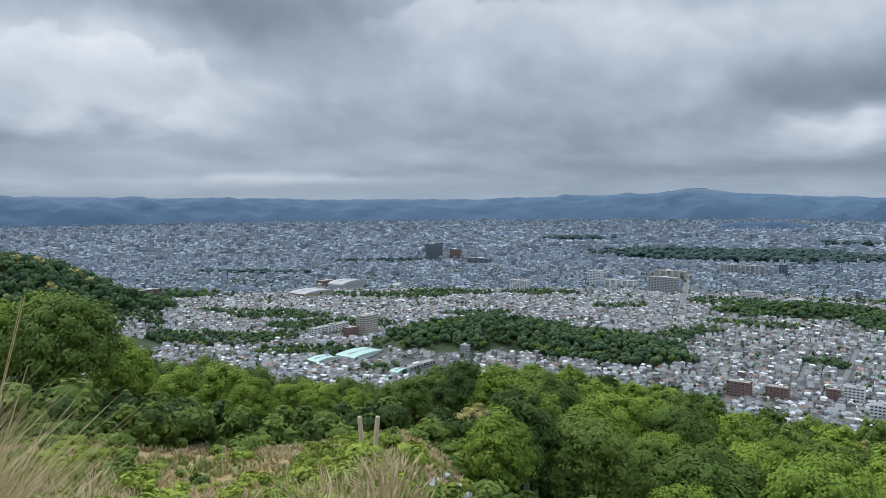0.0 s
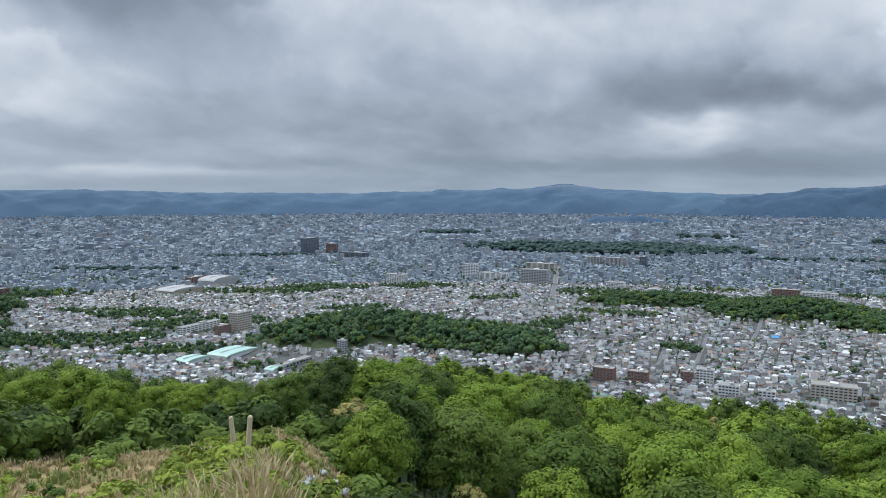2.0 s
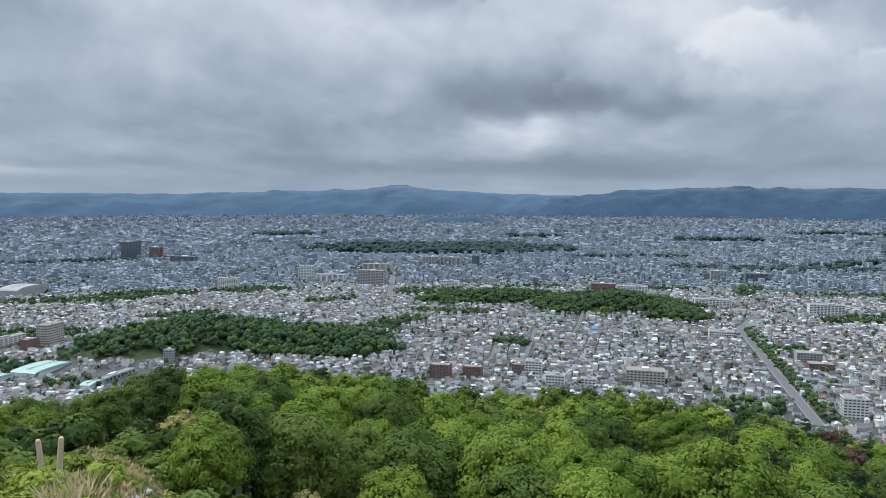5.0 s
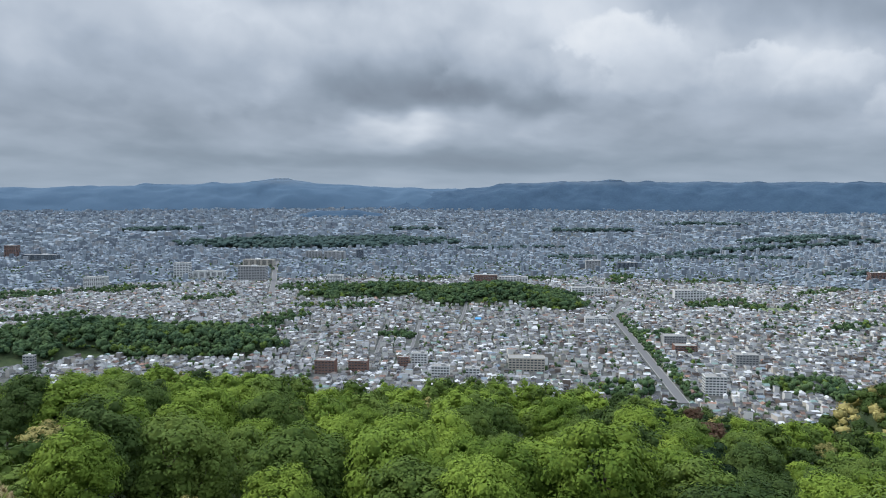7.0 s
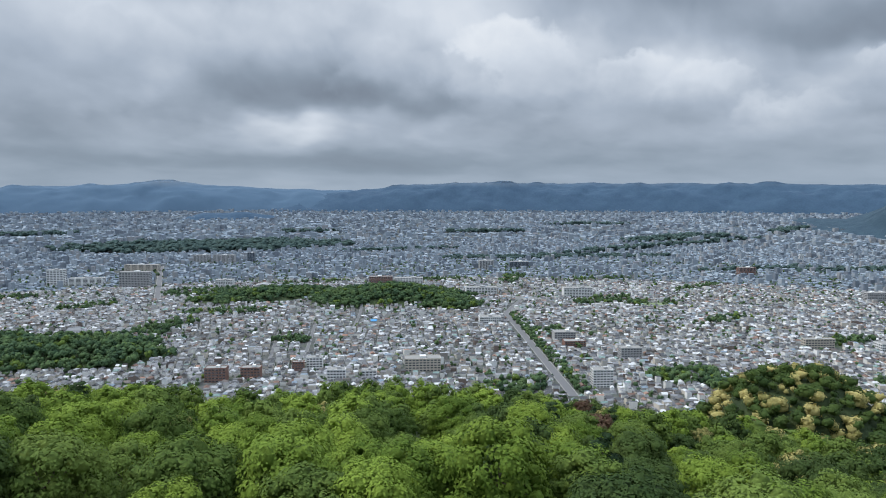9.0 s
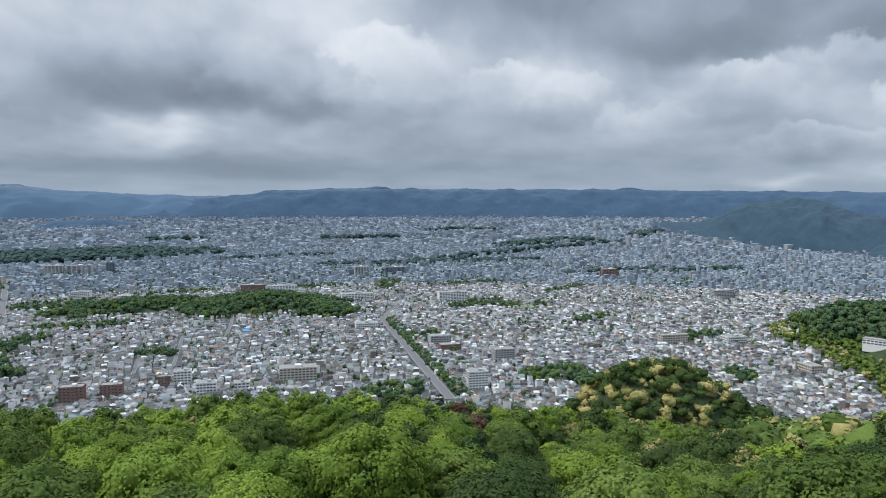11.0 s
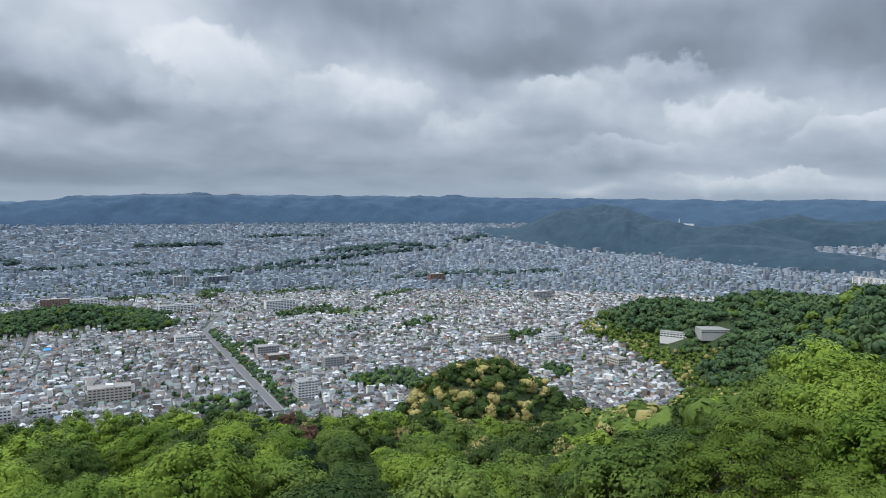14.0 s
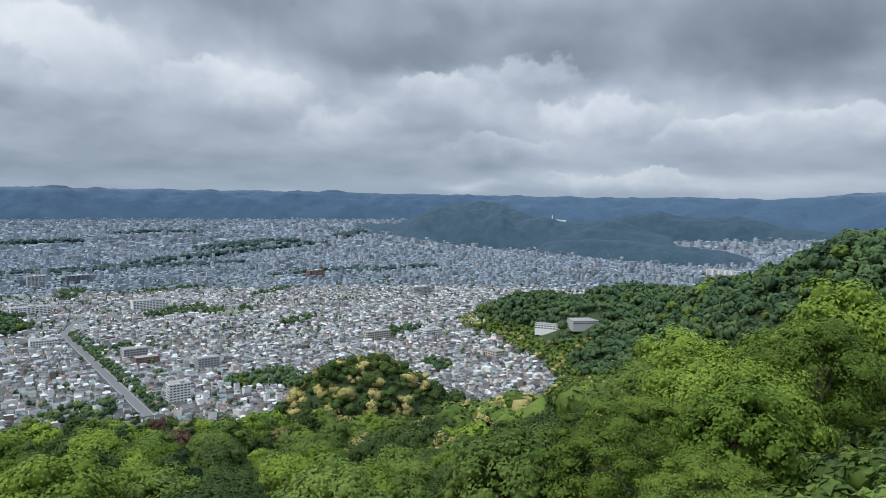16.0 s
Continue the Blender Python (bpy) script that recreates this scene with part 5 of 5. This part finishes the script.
def make_woods():
    # the hills on the plain, each a wood of its own
    sets = [((0, 1, 2), "low hill of dense dark green trees amid the houses", 10.5, ("mid", 0.08)), ((3, 4, 5), "long low hill of dense green trees amid the houses", 10.5, ("mid", 0.12)),
            ((6, 7), "steep hill of dark green trees at the edge of the city", 15.0, ("cream", 0.06)),
            ((8, 9), "round knoll of dark evergreens with cream blossom", 6.0, ("cream", 0.30)),
            ((10, 11, 12, 13, 14, 15), "long ridge of dense green forest above the city", 13.0, ("mid", 0.08))]
    for ids, label, pitch, share in sets:
        xs, ys, hit = [], [], None
        cx = [HILLS[i][1] * math.sin(radians(HILLS[i][0])) for i in ids]
        cy = [HILLS[i][1] * math.cos(radians(HILLS[i][0])) for i in ids]
        ext = max(HILLS[i][3] for i in ids) * 1.5
        xs, ys = scatter(min(cx) - ext, max(cx) + ext, min(cy) - ext, max(cy) + ext, pitch)
        w = np.zeros(len(xs))
        for i in ids:
            a, dist, h, ln, dp, head = HILLS[i]
            ux, uy = math.sin(radians(head)), math.cos(radians(head))
            u = ((xs - dist * math.sin(radians(a))) * ux + (ys - dist * math.cos(radians(a))) * uy) / ln
            v = ((xs - dist * math.sin(radians(a))) * uy - (ys - dist * math.cos(radians(a))) * ux) / dp
            w = np.maximum(w, np.exp(-(u * u + v * v) ** 1.25))
        keep = (w > 0.30 + 0.16 * rumple(xs, ys, 45.0, 2.0) + 0.08 * trng.random(len(w))) & in_view(xs, ys) & free_of_landmarks(xs, ys)
        xs, ys = xs[keep], ys[keep]
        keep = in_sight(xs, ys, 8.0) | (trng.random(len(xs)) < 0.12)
        xs, ys = xs[keep], ys[keep]
        sc = pitch * 1.05 * trng.uniform(0.65, 1.55, len(xs))
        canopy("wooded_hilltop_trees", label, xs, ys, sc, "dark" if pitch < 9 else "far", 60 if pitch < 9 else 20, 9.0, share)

    # the wooded valley between the slope and the city
    xs, ys = scatter(100, 1560, -250, 620, 10.0)
    r, az = np.hypot(xs, ys), np.degrees(np.arctan2(xs, ys))
    brow = slope_at(az)[0]
    keep = (az > 50) & (az < 96) & (r > brow + 10) & on_hillside(xs, ys) & (wooded(xs, ys) < 0.36) & free_of_landmarks(xs, ys)
    xs, ys = xs[keep], ys[keep]
    canopy("valley_trees", "mixed green and cream-flowering trees filling the valley", xs, ys, 9.5 * trng.uniform(0.75, 1.3, len(xs)), "mid", 40, 9.0, ("cream", 0.14))
    # parks, shrine woods and river banks
    groups_x, groups_y, groups_s = [], [], []
    far_x, far_y, far_s = [], [], []
    for a, d, ln, wd, head in GREENS:
        pitch = 10.0 if d < 2300 else (17.0 if d < 3400 else 30.0)
        cx, cy = d * math.sin(radians(a)), d * math.cos(radians(a))
        xs, ys = scatter(cx - ln * 1.3, cx + ln * 1.3, cy - ln * 1.3, cy + ln * 1.3, pitch)
        dense = 0.95 if d > 2500 or ln < 80 else 0.55
        keep = green_near(xs, ys, (a, d, ln, wd, head)) & (trng.random(len(xs)) < dense) & free_of_landmarks(xs, ys) & ~street_at(xs, ys, 2.0)
        xs, ys = xs[keep], ys[keep]
        td = np.hypot(xs, ys)
        s = drawn(td) / td
        sc = s * pitch * 1.15 * trng.uniform(0.75, 1.25, len(xs))
        for lst, arr in zip((groups_x, groups_y, groups_s) if d < 2600 else (far_x, far_y, far_s), (xs * s, ys * s, sc)):
            lst.append(arr)
    # garden and street trees between the houses
    td = np.sqrt(trng.uniform(850 ** 2, 2900 ** 2, 9500))
    az = np.radians(trng.uniform(-33, 106, len(td)))
    xs, ys = td * np.sin(az), td * np.cos(az)
    thick = (rumple(xs, ys, 240.0, 3.0) > 0.2) | (xs < 60)
    keep = (thick | (trng.random(len(xs)) < 0.55)) & ~street_at(xs, ys, 0.0)
    xs, ys = xs[keep], ys[keep]
    td = np.hypot(xs, ys)
    s = drawn(td) / td
    keep = (wooded(xs * s, ys * s) < 0.3) & ~((td < 1500) & on_hillside(xs * s, ys * s))
    xs, ys, s = xs[keep], ys[keep], s[keep]
    groups_x.append(xs * s), groups_y.append(ys * s), groups_s.append(s * trng.uniform(5, 10.5, len(xs)))
    # the tree row along the wide street
    a, b = np.array(on_plain(45.9, -10.1)), np.array(on_plain(51.6, -15.9))
    t = np.linspace(0, 1, 95)[:, None]
    side = np.array([b[1] - a[1], a[0] - b[0]]) / np.linalg.norm(b - a)
    for off in (0.0, 8.0):
        row = a + (b - a) * t - side * off + trng.normal(0, 1.2, (95, 2))
        groups_x.append(row[:, 0]), groups_y.append(row[:, 1]), groups_s.append(trng.uniform(7, 11, 95))
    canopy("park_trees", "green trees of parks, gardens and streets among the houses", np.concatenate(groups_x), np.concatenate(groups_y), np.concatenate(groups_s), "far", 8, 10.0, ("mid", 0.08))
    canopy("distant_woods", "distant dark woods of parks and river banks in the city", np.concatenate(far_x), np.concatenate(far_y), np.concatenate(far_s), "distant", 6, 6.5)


make_woods()


# ---------------------------------------------------------------- the grass slope in front
nrng = np.random.default_rng(31)


def blades(root, count, length, spread, droop, width, rnd):
    """Grass blades from one root: each two bent strips. Returns verts and quads."""
    a = rnd.uniform(0, 2 * math.pi, count)
    ln = length * rnd.uniform(0.5, 1.1, count)
    out = spread * rnd.uniform(0.1, 1.0, count) * ln
    base = root + np.stack([np.cos(a), np.sin(a), np.zeros(count)], -1) * rnd.uniform(0, 0.22, (count, 1)) * length
    dirn = np.stack([np.cos(a), np.sin(a), np.zeros(count)], -1)
    side = np.stack([-np.sin(a + rnd.normal(0, 0.6, count)), np.cos(a), np.zeros(count)], -1)
    rows = []
    for f, w in ((0, 1.0), (0.55, 0.85), (1.0, 0.08)):
        p = base + dirn * (out * f ** 1.6)[:, None] + np.array([0, 0, 1.0]) * (ln * (f - droop * f ** 3))[:, None]
        rows += [p - side * width * w, p + side * width * w]
    v = np.stack(rows, 1).reshape(-1, 3)
    o = np.arange(count)[:, None] * 6
    q = np.concatenate([o + np.array((k, k + 1, k + 3, k + 2)) for k in (0, 2)])
    return v, q


def join_blades(name, items, mat):
    vs, qs, b = [], [], 0
    for v, q in items:
        vs.append(v)
        qs.append(q + b)
        b += len(v)
    return mesh_object(name, np.concatenate(vs), np.concatenate(qs), mat)


def make_grass():
    dry, green = [], []
    # cover of the open slope, thinner with distance
    for _ in range(5200):
        az = nrng.uniform(-35, 14)
        edge = float(grass_edge(az))
        r = 4.0 + (edge + 3 - 4.0) * nrng.random() ** 0.75
        p = spot(az, r)
        patchy = float(rumple(p.x, p.y, 5.0, 4.0))
        tall = nrng.uniform(0.22, 0.5) * (1.0 + 0.6 * (r < 12))
        item = blades(np.array(p), 9, tall, 0.6, 0.25, 0.009 + r * 0.0006, nrng)
        (dry if patchy + nrng.normal(0, 0.4) > -0.2 else green).append(item)
    tagged(join_blades("dry_grass", dry, LEAF["grass"]), "straw-coloured dry grass on the slope", "grass", kind="stuff")
    tagged(join_blades("green_grass", green, LEAF["greengrass"]), "dull green grass on the slope", "grass", kind="stuff")
    # tall plume grass beside the lookout: azimuth, distance, height, blades
    for az, r, h, count, mat in ((-37.0, 5.0, 2.2, 420, "grass"), (-34.5, 5.2, 1.85, 360, "grass"), (-39.5, 5.8, 2.4, 320, "grass"), (-32.0, 5.4, 1.15, 260, "grass"), (-35, 4.2, 1.5, 260, "grass"),
                                 (-20, 6.6, 1.1, 150, "greengrass"), (-17.5, 6.0, 0.8, 140, "grass"), (-22, 7.2, 0.95, 140, "greengrass"), (-27, 7.0, 0.8, 150, "grass"), (-24.5, 6.2, 0.7, 130, "greengrass")):
        p = spot(az, r)
        base = Vector((p.x, p.y, p.z - 0.05))
        v, q = blades(np.zeros(3), count * 4, h, 0.5, 0.30, 0.0045, nrng)
        root = new("plume_grass")
        root.matrix_basis = Matrix.Translation(base)
        mesh_object("blades", v, q, LEAF[mat], root)
        stems_v, stems_f = [], []
        for k in range(7):
            a = nrng.uniform(0, 6.28)
            top = np.array([math.cos(a) * 0.3 * h, math.sin(a) * 0.3 * h, h * nrng.uniform(1.05, 1.35)])
            limb(stems_v, stems_f, top * np.array([0.2, 0.2, 0]), top * np.array([0.55, 0.55, 0.6]), 0.006, 0.005, 4)
            limb(stems_v, stems_f, top * np.array([0.55, 0.55, 0.6]), top, 0.005, 0.003, 4)
        mesh_object("stems", np.concatenate(stems_v), np.concatenate(stems_f), LEAF["grass"], root)
        tagged(root, "tall clump of dry plume grass with arching blades" if mat == "grass" else "tall green plume grass clump with thin seed stems", "grass clump", "plume grass clumps")


def make_bushes():
    global trng
    trng = np.random.default_rng(77)
    meshes = []
    for j in range(6):
        c = trng.normal(size=(9, 3)) * np.array([0.34, 0.34, 0.10]) + np.array([0, 0, 0.3])
        v, q, t = leaf_cloud(c, trng.uniform(0.16, 0.30, 9), 700, 0.055, 0.9, 0.8)
        for key in ("bush", "mid"):
            me = mesh_object("bush", v, [q, t], LEAF[key], None, None, True)
            meshes.append(me)
    placed = 0
    used = [False] * len(meshes)
    while placed < 190:
        az = trng.uniform(-34, 13)
        edge = float(grass_edge(az))
        r = trng.uniform(9, edge + 4)
        p = spot(az, r)
        if float(rumple(p.x, p.y, 7.0, 4.0)) > 0.35 and r < edge - 3:
            continue
        late = r > edge - 5
        j = int(trng.integers(0, 6)) * 2 + (1 if late or trng.random() < 0.12 else 0)
        s = trng.uniform(0.5, 1.15) * (1.6 if late else 1.0) * (0.8 if r < 14 else 1.0)
        m = pose(p.x, p.y, p.z - 0.05, 0, 0, trng.uniform(0, 360))
        ob = meshes[j] if not used[j] else copy_thing(meshes[j], m)
        used[j] = True
        ob.matrix_basis = m @ Matrix.Diagonal((s, s, s * trng.uniform(0.7, 1.0), 1))
        dark = j % 2 == 1
        tagged(ob, "low dark green bush at the forest edge" if dark else "low yellow-green leafy bush on the dry slope", "bush", "bushes on the slope")
        placed += 1
    for u, ob in zip(used, meshes):
        if not u:
            bpy.data.objects.remove(ob)
    # undergrowth below the first trees
    xs, ys, sc = [], [], []
    while len(xs) < 900:
        az = trng.uniform(-34, 108)
        edge = max(float(grass_edge(az)), float(np.interp(az, [-34, 15, 25, 80, 90, 107], [30, 30, 34, 32, 27, 25])))
        r = edge + trng.uniform(0.5, 14)
        xs.append(r * math.sin(radians(az))), ys.append(r * math.cos(radians(az))), sc.append(trng.uniform(1.4, 2.6))
    canopy("undergrowth", "dense green undergrowth at the edge of the trees", np.array(xs), np.array(ys), np.array(sc), "mid", 130, 8.0, ("dark", 0.3))


def make_posts():
    for az, el, h in ((-6.5, -19.6, 1.35), (-5.6, -19.6, 1.3)):
        p = drop_to(az, el, 0.1, 10)
        bm = bmesh.new()
        rings = []
        for z, r in ((-0.3, 0.085), (0.0, 0.085), (h * 0.5, 0.075), (h * 0.97, 0.07), (h, 0.05)):
            rings.append([bm.verts.new((math.cos(k * math.pi / 4) * r, math.sin(k * math.pi / 4) * r, z)) for k in range(8)])
        for a, b in zip(rings, rings[1:]):
            for k in range(8):
                bm.faces.new((a[k], a[(k + 1) % 8], b[(k + 1) % 8], b[k]))
        bm.faces.new(rings[-1])
        me = bpy.data.meshes.new("post")
        bm.to_mesh(me)
        bm.free()
        me.materials.append(MAT["timber"])
        ob = new("post", me)
        ob.matrix_basis = pose(p.x, p.y, p.z, 3, -4 if az < -6 else 5, 0)
        tagged(ob, "pale weathered wooden post on the slope", "post", "posts on the slope")


def make_rocks():
    rnd = random.Random(9)
    for k in range(14):
        az, el = 0.6 + rnd.uniform(-2.2, 3.0), -22.0 + rnd.uniform(-1.2, 1.6)
        p = drop_to(az, el, 0.0, 8)
        bm = bmesh.new()
        bmesh.ops.create_icosphere(bm, subdivisions=2, radius=1.0)
        ph = rnd.uniform(0, 9)
        for v in bm.verts:
            v.co *= 1 + 0.25 * noise.noise(v.co * 1.3 + Vector((ph, ph, 0)))
        me = bpy.data.meshes.new("rock")
        bm.to_mesh(me)
        bm.free()
        me.materials.append(MAT["grey"])
        ob = new("rock", me)
        s = rnd.uniform(0.14, 0.34)
        ob.matrix_basis = pose(p.x, p.y, p.z, 0, 0, rnd.uniform(0, 360)) @ Matrix.Diagonal((s * 1.4, s, s * 0.6, 1))
        tagged(ob, "grey rock beside the trail on the slope", "rock", "rocks by the trail")


make_grass()
make_bushes()
make_posts()
make_rocks()

make_town()
